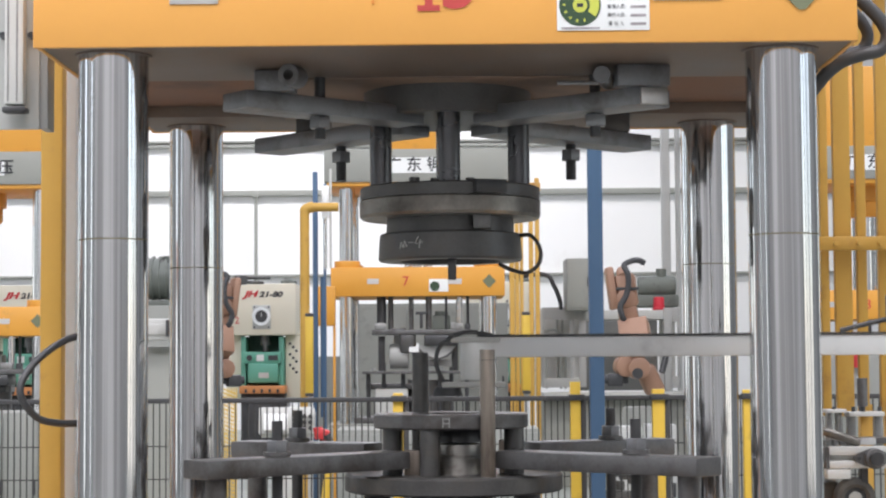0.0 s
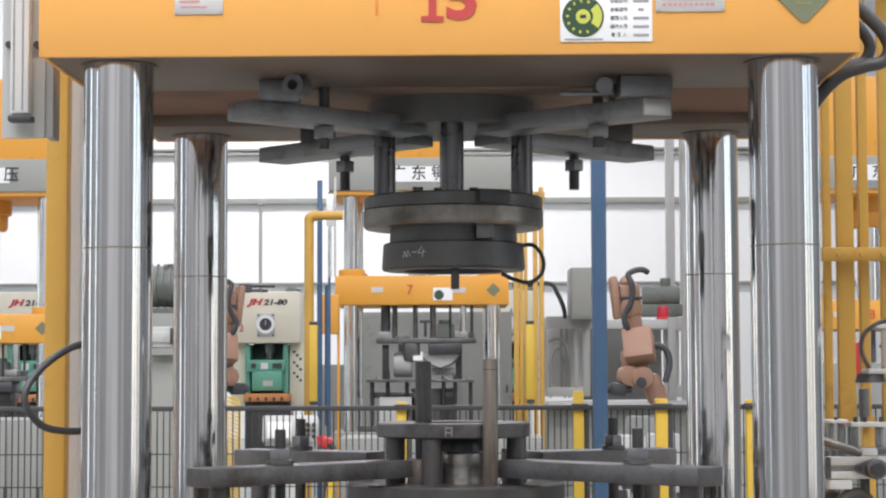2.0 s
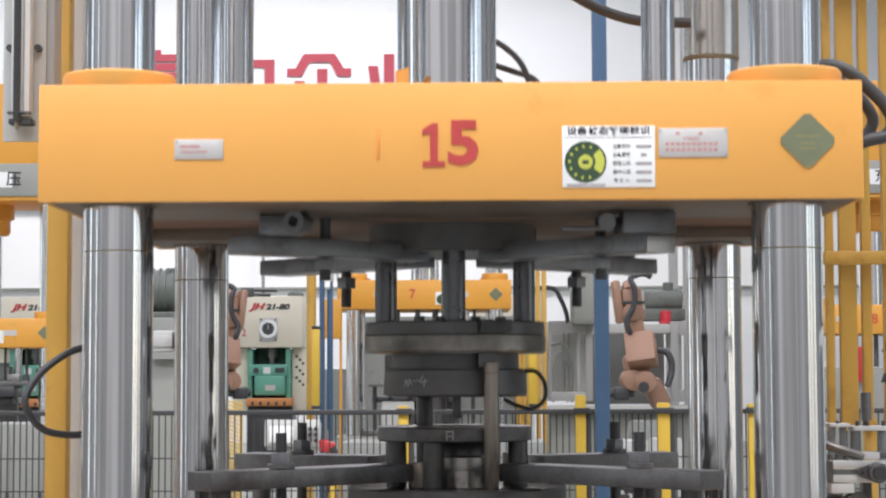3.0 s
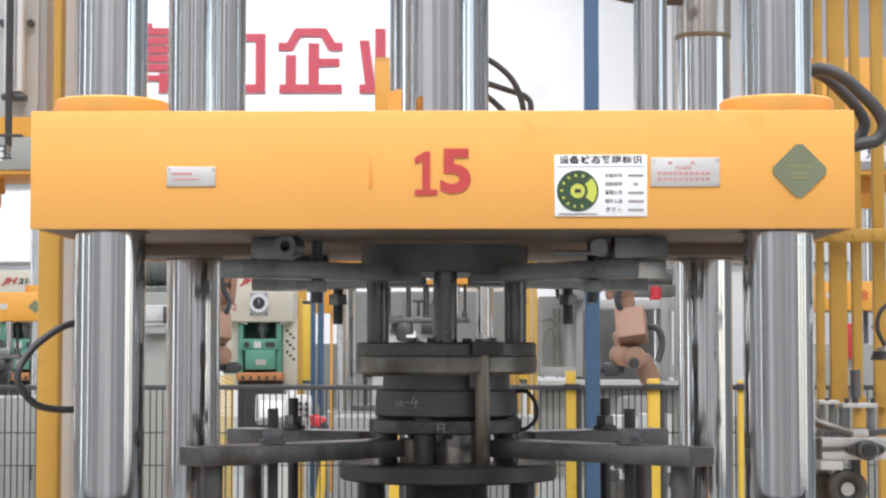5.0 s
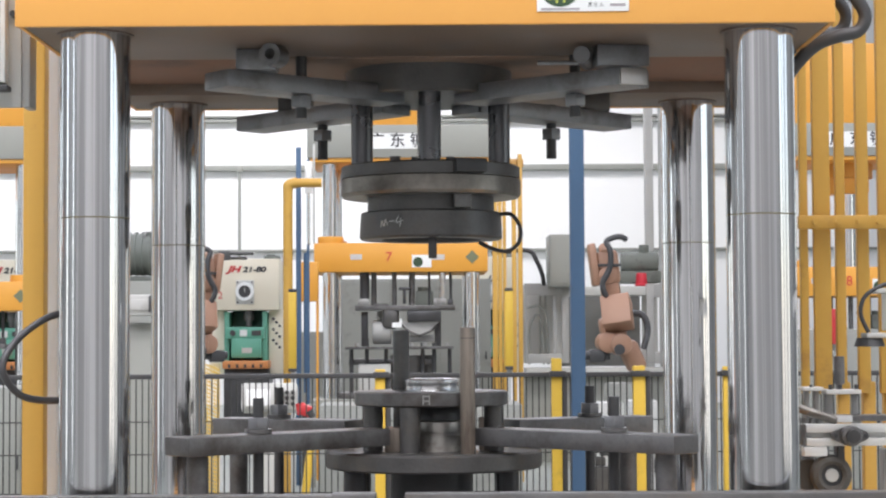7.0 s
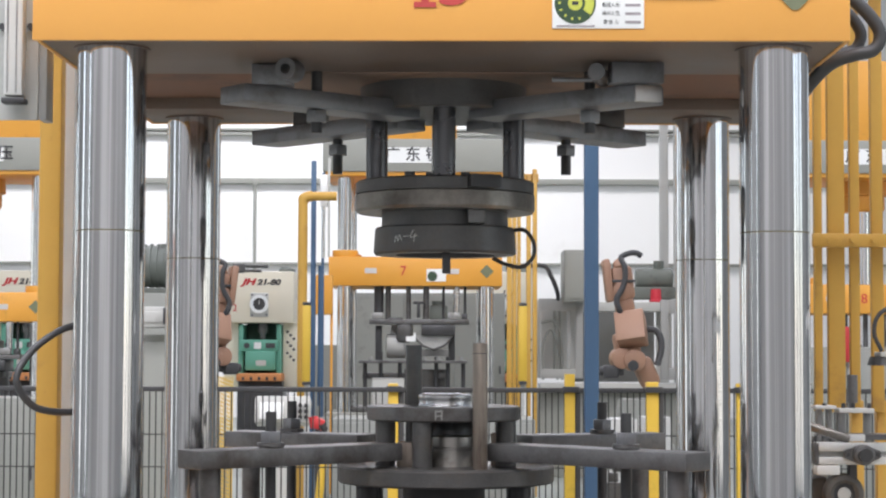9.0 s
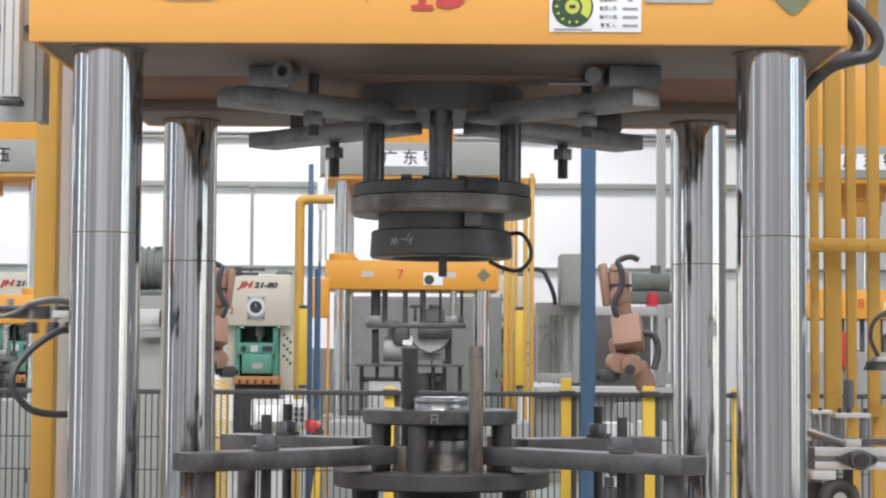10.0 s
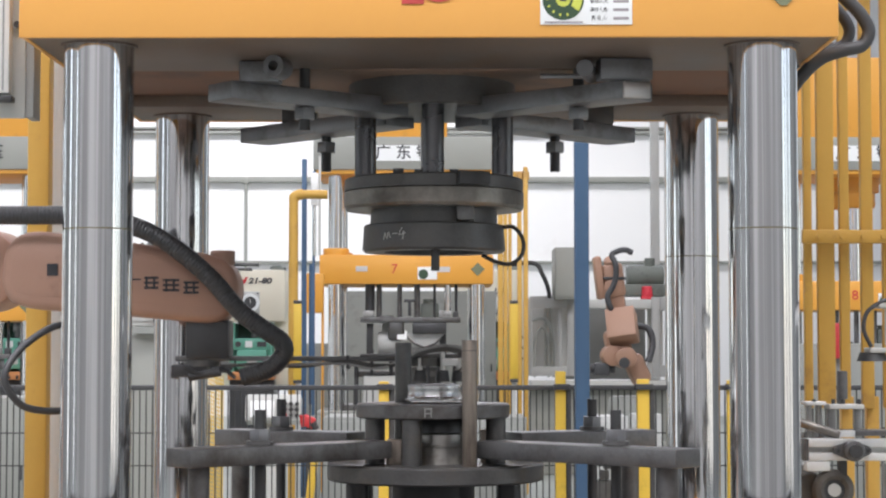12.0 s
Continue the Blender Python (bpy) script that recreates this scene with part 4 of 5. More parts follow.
cover = [(-1.188, 0.21), (-1.178, 0.290), (-1.15, 0.317), (-1.10, 0.322), (-0.853, 0.290), (-0.65, 0.260), (-0.60, 0.238), (-0.578, 0.21), (-0.580, 0.168), (-0.604, 0.141), (-0.65, 0.130), (-0.853, 0.149), (-1.12, 0.168), (-1.17, 0.178)]
bm = prism(B(), cover, -0.0865, -0.080)
bmesh.ops.bevel(bm, geom=list(bm.edges), offset=0.0025, segments=2, affect="EDGES", profile=0.5)
part("side_cover", bm, COPPER, rob, "raised copper side cover")
part("cap", cyl(B(), (-0.60, -0.02, 0.255), (-0.60, -0.02, 0.296), 0.035, 24, bevel=0.005), COPPER, fore)
part("elbow", cyl(B(), (-1.29, -0.03, 0.245), (-1.29, 0.20, 0.245), 0.118, 40, bevel=0.014), COPPER, rob, "rounded copper elbow joint")
part("wrist", box(B(), (-0.638, 0, 0.045), (0.122, 0.12, 0.110), 0.008), DARKER, rob, "black wrist motor block")
part("wrist_flange", cyl(B(), (-0.66, 0, -0.002), (-0.66, 0, -0.03), 0.05, 28), BARS, rob)
part("gripper_bar", box(B(), (-0.40, 0, -0.008), (0.66, 0.075, 0.014), 0.002), BARS, rob, "flat steel gripper bar")
bm = B()
box(bm, (-0.69, -0.01, -0.042), (0.10, 0.07, 0.035), 0.004)
cyl(bm, (-0.69, -0.04, -0.06), (-0.60, -0.05, -0.045), 0.012, 12)
cyl(bm, (-0.74, -0.03, -0.05), (-0.72, -0.03, -0.05), 0.014, 12)
tube(bm, [(-0.56, -0.05, -0.06), (-0.60, -0.05, -0.035), (-0.66, -0.05, -0.05), (-0.70, -0.05, -0.03)], 0.006, 8)
part("valve_block", bm, BLACK, rob, "black valve block with fittings")
part("gripper_plate", box(box(B(), (-0.03, 0, 0.0), (0.23, 0.10, 0.012), 0.003), (-0.16, 0, 0.0), (0.10, 0.085, 0.011), 0.003), BARS, rob)
part("gripper_head", box(cyl(B(), (-0.02, 0, -0.030), (-0.02, 0, -0.006), 0.05, 28), (-0.06, 0, -0.018), (0.10, 0.09, 0.024), 0.004), DARK, rob)
part("sensor_block", box(B(), (0.045, -0.055, -0.018), (0.048, 0.022, 0.020), 0.002), ALU, rob, "pale aluminium sensor block")
for dx, dy in ((-0.042, -0.04), (0.022, -0.05), (0.066, -0.03)):
    cup = part("suction_cup", cyl(B(), (dx, dy, -0.072), (dx, dy, -0.040), 0.021, 20, 0.016, bevel=0.002), RUBBER, rob)
    part("cup_stem", cyl(B(), (dx, dy, -0.045), (dx, dy, 0.012), 0.007, 12), BRIGHT, cup)
part("fitting", cyl(B(), (-0.105, -0.03, 0.004), (-0.105, -0.03, 0.026), 0.010, 12), BRIGHT, rob)
part("bar_clip", box(B(), (-0.245, -0.005, -0.018), (0.008, 0.088, 0.04), 0.002), DARKER, rob)
for k in range(3):
    part("air_line", tube(B(), [(-0.60, -0.045, -0.03 + 0.004 * k), (-0.48, -0.052, -0.022 - 0.004 * k), (-0.38, -0.050 - 0.004 * k, -0.030 + 0.003 * k), (-0.25, -0.045, -0.014 - 0.004 * k), (-0.17, -0.045, -0.026 - 0.004 * k), (-0.09, -0.055, -0.022 + 0.004 * k), (-0.04, -0.06, 0.006 + 0.004 * k), (0.03, -0.06, 0.016 + 0.006 * k), (0.075 + 0.005 * k, -0.055, 0.006 + 0.004 * k), (0.088 + 0.004 * k, -0.05, -0.022), (0.070, -0.045, -0.042)], 0.0048, 8), STEELGREY if k == 2 else DARK, rob, "thin air line")
part("cable_hose", tube(B(), [(-1.75, -0.11, 0.375), (-1.45, -0.115, 0.388), (-1.15, -0.12, 0.390), (-0.95, -0.12, 0.386), (-0.82, -0.12, 0.354), (-0.72, -0.125, 0.300), (-0.62, -0.125, 0.215), (-0.54, -0.12, 0.125), (-0.47, -0.11, 0.072), (-0.425, -0.10, 0.040), (-0.42, -0.09, 0.005), (-0.46, -0.08, -0.035), (-0.54, -0.07, -0.062)], 0.0268, 14, 14, 0.0018), RUBBER, rob, "corrugated black cable hose")
# ---- safety fence ----
YFN = 9.192
fence = thing("safety_fence", pose(0, YFN, 0), "black wire mesh safety fence with yellow posts", "fence")
ZF = 1.2527
part("top_rail", box(B(), (0, 0, ZF), (8.4, 0.035, 0.024), 0.004), BLACK, fence, "black top rail")
part("bottom_rail", box(B(), (0, 0, 0.12), (8.4, 0.035, 0.024), 0.004), BLACK, fence, "black bottom rail")
for x, top, w in ((-2.35, ZF + 0.05, 0.05), (-0.2089, 1.2833, 0.05), (0.6602, 1.3335, 0.05), (1.0668, 1.2945, 0.06), (1.4986, 1.2889, 0.034), (2.4, ZF + 0.05, 0.05)):
    po = part("post", box(B(), (x, -0.012, top / 2), (w, 0.05, top), 0.004), SAFETY, fence, "yellow fence post")
    part("clamp", box(B(), (x + 0.005, -0.03, ZF + 0.004), (w + 0.03, 0.05, 0.03), 0.004), BLACK, po)
    part("black_stripe", box(B(), (x + w * 0.5 + 0.014, -0.005, ZF / 2), (0.028, 0.03, ZF), 0.002), BLACK, po)
bm = B()
x = -4.2
while x < 4.2:
    box(bm, (x, 0, (ZF + 0.12) / 2), (0.0062, 0.0062, ZF - 0.12))
    x += 0.031
for z in (0.3, 0.49, 0.68, 0.87, 1.03):
    box(bm, (0, 0.004, z), (8.4, 0.006, 0.006))
mesh_ob = part("wire_mesh", bm, WIRE, fence, "grey welded wire mesh")
mesh_ob["kind"] = "stuff"

# ---- blue upright ----
bp_ = thing("blue_post", pose(0.7495, 8.962, 0), "tall blue painted steel post", "post")
part("shaft", box(B(), (0, 0, 3.6), (0.0679, 0.07, 7.2), 0.004), BLUE, bp_)
part("foot", box(B(), (0, 0, 0.008), (0.18, 0.18, 0.016), 0.003), BLUE, bp_)


# ---- presses of the next row ----
def far_press(cx, y, number, sign, half=0.86, drop=0.0):
    """A press of the same make; y is the front of its slide."""
    pr = thing("hydraulic_press", pose(cx, y + 0.6, 0), "yellow four-column hydraulic press with grey crown in the next row", "press", "presses of the next row")
    zb = 2.107 - drop
    z_low = 2.107
    for sx in (-1, 1):
        for sy in (-1, 1):
            part("column", cyl(B(), (sx * 0.73, sy * 0.43, 0.8), (sx * 0.73, sy * 0.43, 3.6), 0.082, 32), CHROME_FAR_LIT, pr, "chromed column")
    sl = part("slide", box(B(), (0, 0, zb + 0.15), (1.79, 1.18, 0.30), 0.008), YELLOW_FAR, pr, "yellow slide")
    for sx in (-1, 1):
        for sy in (-1, 1):
            part("collar", cyl(B(), (sx * 0.73, sy * 0.43, zb + 0.29), (sx * 0.73, sy * 0.43, zb + 0.37), 0.135, 28, bevel=0.005), YELLOW_FAR, sl)
    if number:
        part("number", moved(letters(number, 0.14, 0.001), -0.125, -0.594, zb + 0.15), RED, sl)
    part("card", box(B(), (0.215, -0.592, zb + 0.11), (0.20, 0.004, 0.13)), WHITE, sl, "white status card")
    part("card_dial", cyl(B(), (0.175, -0.594, zb + 0.10), (0.175, -0.598, zb + 0.10), 0.05, 24), CARDGREEN, sl)
    part("plate", box(B(), (0.38, -0.592, zb + 0.15), (0.14, 0.004, 0.055)), PLATE, sl)
    part("plate", box(B(), (-0.46, -0.592, zb + 0.155), (0.12, 0.004, 0.055)), PLATE, sl)
    part("diamond_label", moved(box(B(), (0, 0, 0), (0.10, 0.004, 0.10), 0, (0, 45, 0)), 0.735, -0.592, zb + 0.15), OLIVE, sl)
    # die
    dz = zb - 2.107
    for x0, x1, z1, m in ((-0.429, -0.33, 1.80, DARKER), (-0.312, -0.256, 1.75, DARK), (-0.097, -0.047, 1.75, BARS), (0.079, 0.142, 1.75, BARS), (0.278, 0.304, 1.75, DARKER), (0.392, 0.461, 1.80, CHROME_FAR_LIT), (0.50, 0.53, 1.75, DARKER)):
        part("hanger_rod", cyl(B(), ((x0 + x1) / 2, -0.40, zb), ((x0 + x1) / 2, -0.40, z1 + dz), (x1 - x0) / 2, 16), m, pr)
    die = part("upper_plate", box(box(B(), (0.041, -0.25, 1.740 + dz), (1.034, 0.5, 0.05), 0.005), (-0.20, -0.30, 1.770 + dz), (0.14, 0.4, 0.03), 0.004), BARS, pr, "dark die plate")
    for x0, x1 in ((-0.447, -0.33), (0.334, 0.46)):
        part("nut_block", box(B(), ((x0 + x1) / 2, -0.44, 1.80 + dz), (x1 - x0, 0.10, 0.068), 0.008), STEELGREY, die)
    part("nut_block", box(B(), (0.51, -0.40, 1.79 + dz), (0.06, 0.10, 0.07), 0.008), DARKER, die)
    part("t_pin", box(box(B(), (0.033, -0.47, 1.86 + dz), (0.034, 0.04, 0.16), 0.004), (0.033, -0.47, 1.936 + dz), (0.116, 0.05, 0.03), 0.006), DARKER, die)
    part("drive_motor", cyl(box(B(), (0.241, -0.30, 1.84 + dz), (0.186, 0.2, 0.15), 0.015), (0.241, -0.30, 1.91 + dz), (0.241, -0.30, 1.955 + dz), 0.07, 20), MOTORGREEN, die, "grey-green motor")
    part("die_body", box(B(), (0.237, -0.30, 1.655 + dz), (0.351, 0.4, 0.115), 0.015), DARKER, pr, "dark die body")
    part("die_bracket", box(B(), (-0.11, -0.42, 1.64 + dz), (0.17, 0.14, 0.235), 0.045), DARK, pr)
    if not drop:
        for x0, x1, z0, z1 in ((-0.417, -0.348, 1.34, 1.70), (0.344, 0.412, 1.34, 1.70)):
            part("side_column", box(B(), ((x0 + x1) / 2, -0.30, (z0 + z1) / 2), (x1 - x0, 0.10, z1 - z0), 0.006), DARKER, pr)
        part("air_drum", cyl(B(), (-0.30, -0.33, 1.49), (-0.10, -0.33, 1.49), 0.125, 32, bevel=0.02), PANELGREY, pr, "pale grey drum")
        part("housing", box(B(), (-0.185, -0.25, 1.54), (0.14, 0.12, 0.33), 0.008), PANELGREY, pr)
        part("funnel", prism(B(), [(-0.02, 1.60), (0.40, 1.60), (0.30, 1.50), (0.19, 1.46), (0.08, 1.50)], -0.45, -0.30), PANELGREY, pr, "grey funnel")
        part("funnel_frame", tube(B(), [(-0.02, -0.46, 1.585), (0.08, -0.46, 1.495), (0.19, -0.46, 1.452), (0.30, -0.46, 1.495), (0.36, -0.46, 1.55)], 0.013, 8, 1), DARK, pr)
        part("lower_guard", box(B(), (0.17, -0.32, 1.42), (0.36, 0.06, 0.07), 0.008), STEELGREY, pr)
        part("cross_plate", box(B(), (-0.02, -0.36, 1.325), (1.12, 0.3, 0.030), 0.004), BARS, pr)
        for x in (-0.46, -0.05, 0.10, 0.24, 0.47):
            part("cross_nut", cyl(B(), (x, -0.50, 1.34), (x, -0.50, 1.375), 0.028, 6), STEELGREY, pr)
        part("white_tag", prism(B(), [(-0.095, 1.535), (0.005, 1.535), (0.005, 1.625), (-0.015, 1.625), (-0.02, 1.59), (-0.095, 1.585)], -0.51, -0.505), WHITE, pr)
    for x in (-0.52, -0.36, -0.16, 0.22, 0.34, 0.50):
        part("stud", cyl(B(), (x, -0.36, 0.80), (x, -0.36, z_low - 0.68 - drop - 0.05 * ((x * 100) % 3)), 0.022, 10), DARKER, pr)
    low = part("lower_plate", box(B(), (-0.1, -0.1, z_low - 0.93), (0.9, 0.45, 0.06), 0.005), DARK, pr, "dark lower die plate")
    part("die_drum", cyl(B(), (0.12, -0.1, 0.80), (0.12, -0.1, z_low - 0.86), 0.24, 28), DARK, pr)
    part("die_block", box(B(), (-0.28, -0.25, 0.98), (0.34, 0.3, 0.36), 0.02), LIGHTGREY, pr)
    part("die_base", box(B(), (0.0, -0.1, 0.83), (1.3, 0.7, 0.06), 0.005), BARS, pr)
    part("bed", box(B(), (0, 0, 0.4), (1.85, 1.2, 0.8), 0.01), GREY, pr, "grey bed")
    zc = 3.285
    cr = part("crown", box(B(), (0, 0, zc + 0.17), (1.92, 1.24, 0.34), 0.008), GREY, pr, "grey crown beam")
    part("crown_top", box(B(), (0, 0, zc + 0.76), (2 * half, 1.1, 0.84), 0.008), YELLOW_FAR, pr, "yellow upper crown")
    part("crown_flange", box(B(), (0, 0, zc - 0.02), (1.86, 1.2, 0.045), 0.004), YELLOW_FAR, pr)
    part("nameboard", box(B(), (0.0, -0.623, zc + 0.17), (0.78, 0.008, 0.16)), WHITE, cr, "white name board")
    for ch, x in sign:
        part("sign_character", moved(letters(ch, 0.16, 0.001, 0, 0.002), x, -0.629, zc + 0.17), INK, cr)
    part("cylinder", lathe(B(), [(0, zc - 0.36), (0.21, zc - 0.36), (0.23, zc - 0.33), (0.23, zc - 0.20), (0.27, zc - 0.19), (0.27, zc - 0.02), (0, zc - 0.02)], (0, 0, 0), 40), YELLOW_FAR, pr, "yellow main cylinder")
    part("ram", cyl(B(), (0, 0, zb + 0.3), (0, 0, zc - 0.33), 0.15, 32), CHROME_FAR_LIT, pr, "chromed ram")
    return pr


p7 = far_press(-0.22, 19.15, "7", (("广", -0.24), ("东", -0.03), ("锻", 0.18)), 0.42)
far_press(-4.86, 19.15, "", (("压", 0.41),), drop=0.38)
far_press(4.53, 19.15, "8", (("广", -0.24), ("东", -0.03), ("锻", 0.18)), drop=0.27)


# ---- eccentric presses further back ----
def eccentric_press(x, y, number, text=True):
    """Cream and green C-frame press; x is the middle of its head."""
    ep = thing("eccentric_press", pose(x, y, 0), "cream and green C-frame eccentric press with an orange bed", "press", "eccentric presses")
    z0 = 1.818
    hd_ = part("head", box(B(), (0, 0.5, z0 + 0.36), (0.96, 1.0, 0.72), 0.02), CREAM, ep, "cream painted head")
    if text:
        part("model_letters", moved(letters("JH", 0.125, 0.002, 0.3, 0.006), -0.159, -0.004, z0 + 0.57, 1.4, 0.95), RED, hd_, "red letters JH")
        part("model_number", moved(letters("21-80", 0.11, 0.002, 0.2, 0.005), 0.126, -0.004, z0 + 0.565, 1.25, 0.95), INK, hd_, "black number 21-80")
    if number:
        part("number", moved(letters(number, 0.14, 0.002), -0.345, -0.004, z0 + 0.205), RED, hd_)
    dp = part("dial_plate", box(B(), (0, -0.012, z0 + 0.25), (0.25, 0.03, 0.335), 0.01), LIGHTGREY, hd_, "square dial plate")
    part("dial_rim", lathe_y(0.085, 0.128, -0.075, -0.03, (0, z0 + 0.26)), WHITE, dp)
    part("dial_face", cyl(B(), (0, -0.03, z0 + 0.26), (0, -0.060, z0 + 0.26), 0.088, 32), DARKER, dp)
    part("dial_needle", box(B(), (0, -0.063, z0 + 0.285), (0.012, 0.004, 0.06)), LIGHTGREY, dp)
    for sx, sz in ((-1, -1), (1, -1), (-1, 1), (1, 1)):
        part("dial_screw", cyl(B(), (sx * 0.10, -0.027, z0 + 0.25 + sz * 0.14), (sx * 0.10, -0.034, z0 + 0.25 + sz * 0.14), 0.013, 10), DARKER, dp)
    part("top_motor", box(box(B(), (0.36, 0.3, z0 + 0.745), (0.21, 0.3, 0.05), 0.01), (0.34, 0.3, z0 + 0.775), (0.12, 0.2, 0.03), 0.01), MOTORGREEN, ep)
    for s in (-1, 1):
        part("frame_side", box(B(), (s * 0.265, 0.55, (z0 - 0.02) / 2), (0.07, 0.9, z0 - 0.02), 0.01), GREEN, ep, "green frame side")
        part("side_panel", box(B(), (s * 0.415, 0.5, z0 - 0.45), (0.21, 0.5, 0.90), 0.01), CREAM, ep, "cream side panel")
    for k in range(9):
        part("vent_hole", cyl(B(), (0.42 + 0.045 * ((k * 7) % 3 - 1), 0.25, z0 - 0.12 - 0.05 * k), (0.42 + 0.045 * ((k * 7) % 3 - 1), 0.243, z0 - 0.12 - 0.05 * k), 0.02, 12), DARKER, ep)
    # a darker copy of the frame green puts the throat's shade into its colour
    part("throat", box(B(), (0, 0.72, 1.3), (0.46, 0.3, z0 - 0.3), 0.0), mat("throat_shade_green", (0.05, 0.13, 0.095), 0.5), ep, "green throat darkened for its shade")
    rm = part("ram", cyl(B(), (0.03, 0.25, z0), (0.03, 0.25, z0 - 0.14), 0.075, 24), BARS, ep)
    part("ram_nose", cyl(B(), (0.03, 0.25, z0 - 0.14), (0.03, 0.25, z0 - 0.225), 0.04, 20), BARS, rm)
    pn = part("control_fascia", box(B(), (0, 0.08, z0 - 0.318), (0.53, 0.2, 0.165), 0.015), GREEN, ep, "green control fascia")
    part("fascia_plate", box(B(), (-0.02, -0.024, z0 - 0.318), (0.10, 0.006, 0.09)), ALU, pn)
    part("gauge", cyl(B(), (-0.17, -0.025, z0 - 0.318), (-0.17, -0.04, z0 - 0.318), 0.04, 20), DARKER, pn)
    part("screen", box(B(), (0.16, -0.03, z0 - 0.318), (0.13, 0.006, 0.07)), DARKER, pn)
    pn2 = part("lower_fascia", box(B(), (0.02, 0.06, z0 - 0.53), (0.42, 0.2, 0.27), 0.02), GREEN, ep, "green cover")
    part("fascia_sign", box(B(), (0.03, -0.045, z0 - 0.56), (0.14, 0.006, 0.075)), LIGHTGREY, pn2)
    bedp = part("bed_plate", box(B(), (0.02, 0.15, z0 - 0.757), (0.63, 0.7, 0.107), 0.01), ORANGE, ep, "orange bed plate")
    for k in range(5):
        part("bed_slot", box(B(), (-0.2 + 0.11 * k, -0.202, z0 - 0.775), (0.035, 0.006, 0.05)), DARKER, bedp)
    part("bed", box(B(), (0.02, 0.4, (z0 - 0.81) / 2), (0.62, 0.8, z0 - 0.81), 0.01), DARKER, ep, "dark lower body")
    return ep


eccentric_press(-2.4782 - 0.0, 26.045, "2")
eccentric_press(-5.8088, 26.045, "")
eccentric_press(0.86, 26.045, "", False)
part("model_number", moved(letters("1-6", 0.11, 0.002, 0.2, 0.005), 0.12, -0.004, 2.238), INK, bpy.data.objects["eccentric_press.002"], "black model number")


# ---- robots in the background ----
def far_robot(x, y, ang=0, flip=1):
    """A six-axis robot folded over, its forearm hanging in front of it; the origin is under its shoulder."""
    r = thing("industrial_robot", pose(x, y, 0.118, 0, 0, ang), "copper-coloured six-axis industrial robot folded over its pedestal", "robot", "background robots")
    f = flip
    part("pedestal", box(B(), (0.1 * f, 0.1, 0.24), (0.5, 0.5, 0.73), 0.02), GREY, r, "grey pedestal")
    part("base", cyl(B(), (0.1 * f, 0.1, 0.6), (0.1 * f, 0.1, 0.95), 0.22, 28, 0.17, bevel=0.02), GREY, r)
    part("turret", box(B(), (0.14 * f, 0.0, 1.16), (0.15, 0.24, 0.25), 0.045, (0, -24 * f, 0)), COPPER_FAR, r)
    jt = part("shoulder_joint", cyl(B(), (-0.065 * f, -0.20, 1.27), (-0.065 * f, 0.1, 1.27), 0.082, 28, bevel=0.012), COPPER_FAR, r)
    part("shoulder_boss", cyl(B(), (0.03 * f, -0.25, 1.255), (0.03 * f, 0.1, 1.255), 0.085, 28, bevel=0.014), COPPER_FAR, r)
    part("joint_cap", cyl(B(), (0.013 * f, -0.25, 1.215), (0.013 * f, -0.265, 1.215), 0.042, 24), DARKER, jt)
    part("joint_motor", cyl(box(B(), (-0.15 * f, -0.12, 1.165), (0.12, 0.12, 0.10), 0.015), (-0.24 * f, -0.12, 1.17), (-0.05 * f, -0.12, 1.17), 0.035, 16), BLACK, r)
    part("link", box(B(), (-0.02 * f, -0.06, 1.38), (0.20, 0.16, 0.20), 0.04, (0, -11 * f, 0)), COPPER_FAR, r)
    part("arm_cover", box(B(), (0.006 * f, -0.18, 1.50), (0.227, 0.20, 0.245), 0.010, (-22, -8 * f, -12 * f)), COPPER_FAR, r, "boxy copper cover")
    part("lower_arm", box(B(), (-0.035 * f, -0.06, 1.69), (0.15, 0.15, 0.24), 0.04, (0, -8 * f, 0)), COPPER_FAR, r)
    part("elbow_plate", box(B(), (-0.165 * f, -0.06, 1.88), (0.06, 0.20, 0.34), 0.02, (0, -7 * f, 0)), COPPER_FAR, r)
    part("forearm", box(B(), (-0.05 * f, -0.05, 1.86), (0.165, 0.19, 0.27), 0.035, (0, -7 * f, 0)), COPPER_FAR, r)
    part("elbow", cyl(B(), (-0.06 * f, -0.16, 1.80), (-0.06 * f, 0.08, 1.80), 0.075, 28, bevel=0.012), COPPER_FAR, r)
    part("wrist", cyl(B(), (-0.075 * f, -0.12, 1.96), (-0.075 * f, -0.04, 2.02), 0.05, 24, bevel=0.01), COPPER_FAR, r)
    part("strap", box(B(), (-0.05 * f, -0.155, 1.875), (0.18, 0.012, 0.022), 0.003), BLACK, r)
    part("cable_hose", tube(B(), [(0.085 * f, -0.16, 2.075), (0.04 * f, -0.18, 2.095), (-0.02 * f, -0.19, 2.088), (-0.075 * f, -0.2, 2.055), (-0.05 * f, -0.22, 1.99), (-0.045 * f, -0.22, 1.90), (-0.065 * f, -0.22, 1.82), (-0.11 * f, -0.22, 1.735), (-0.10 * f, -0.22, 1.67), (-0.08 * f, -0.2, 1.63)], 0.023, 10), RUBBER, r, "black cable hose")
    part("side_hose", tube(B(), [(0.12 * f, -0.1, 1.50), (0.20 * f, -0.12, 1.49), (0.24 * f, -0.13, 1.43), (0.245 * f, -0.14, 1.34), (0.21 * f, -0.16, 1.22)], 0.026, 10), RUBBER, r, "black cable hose")
    return r


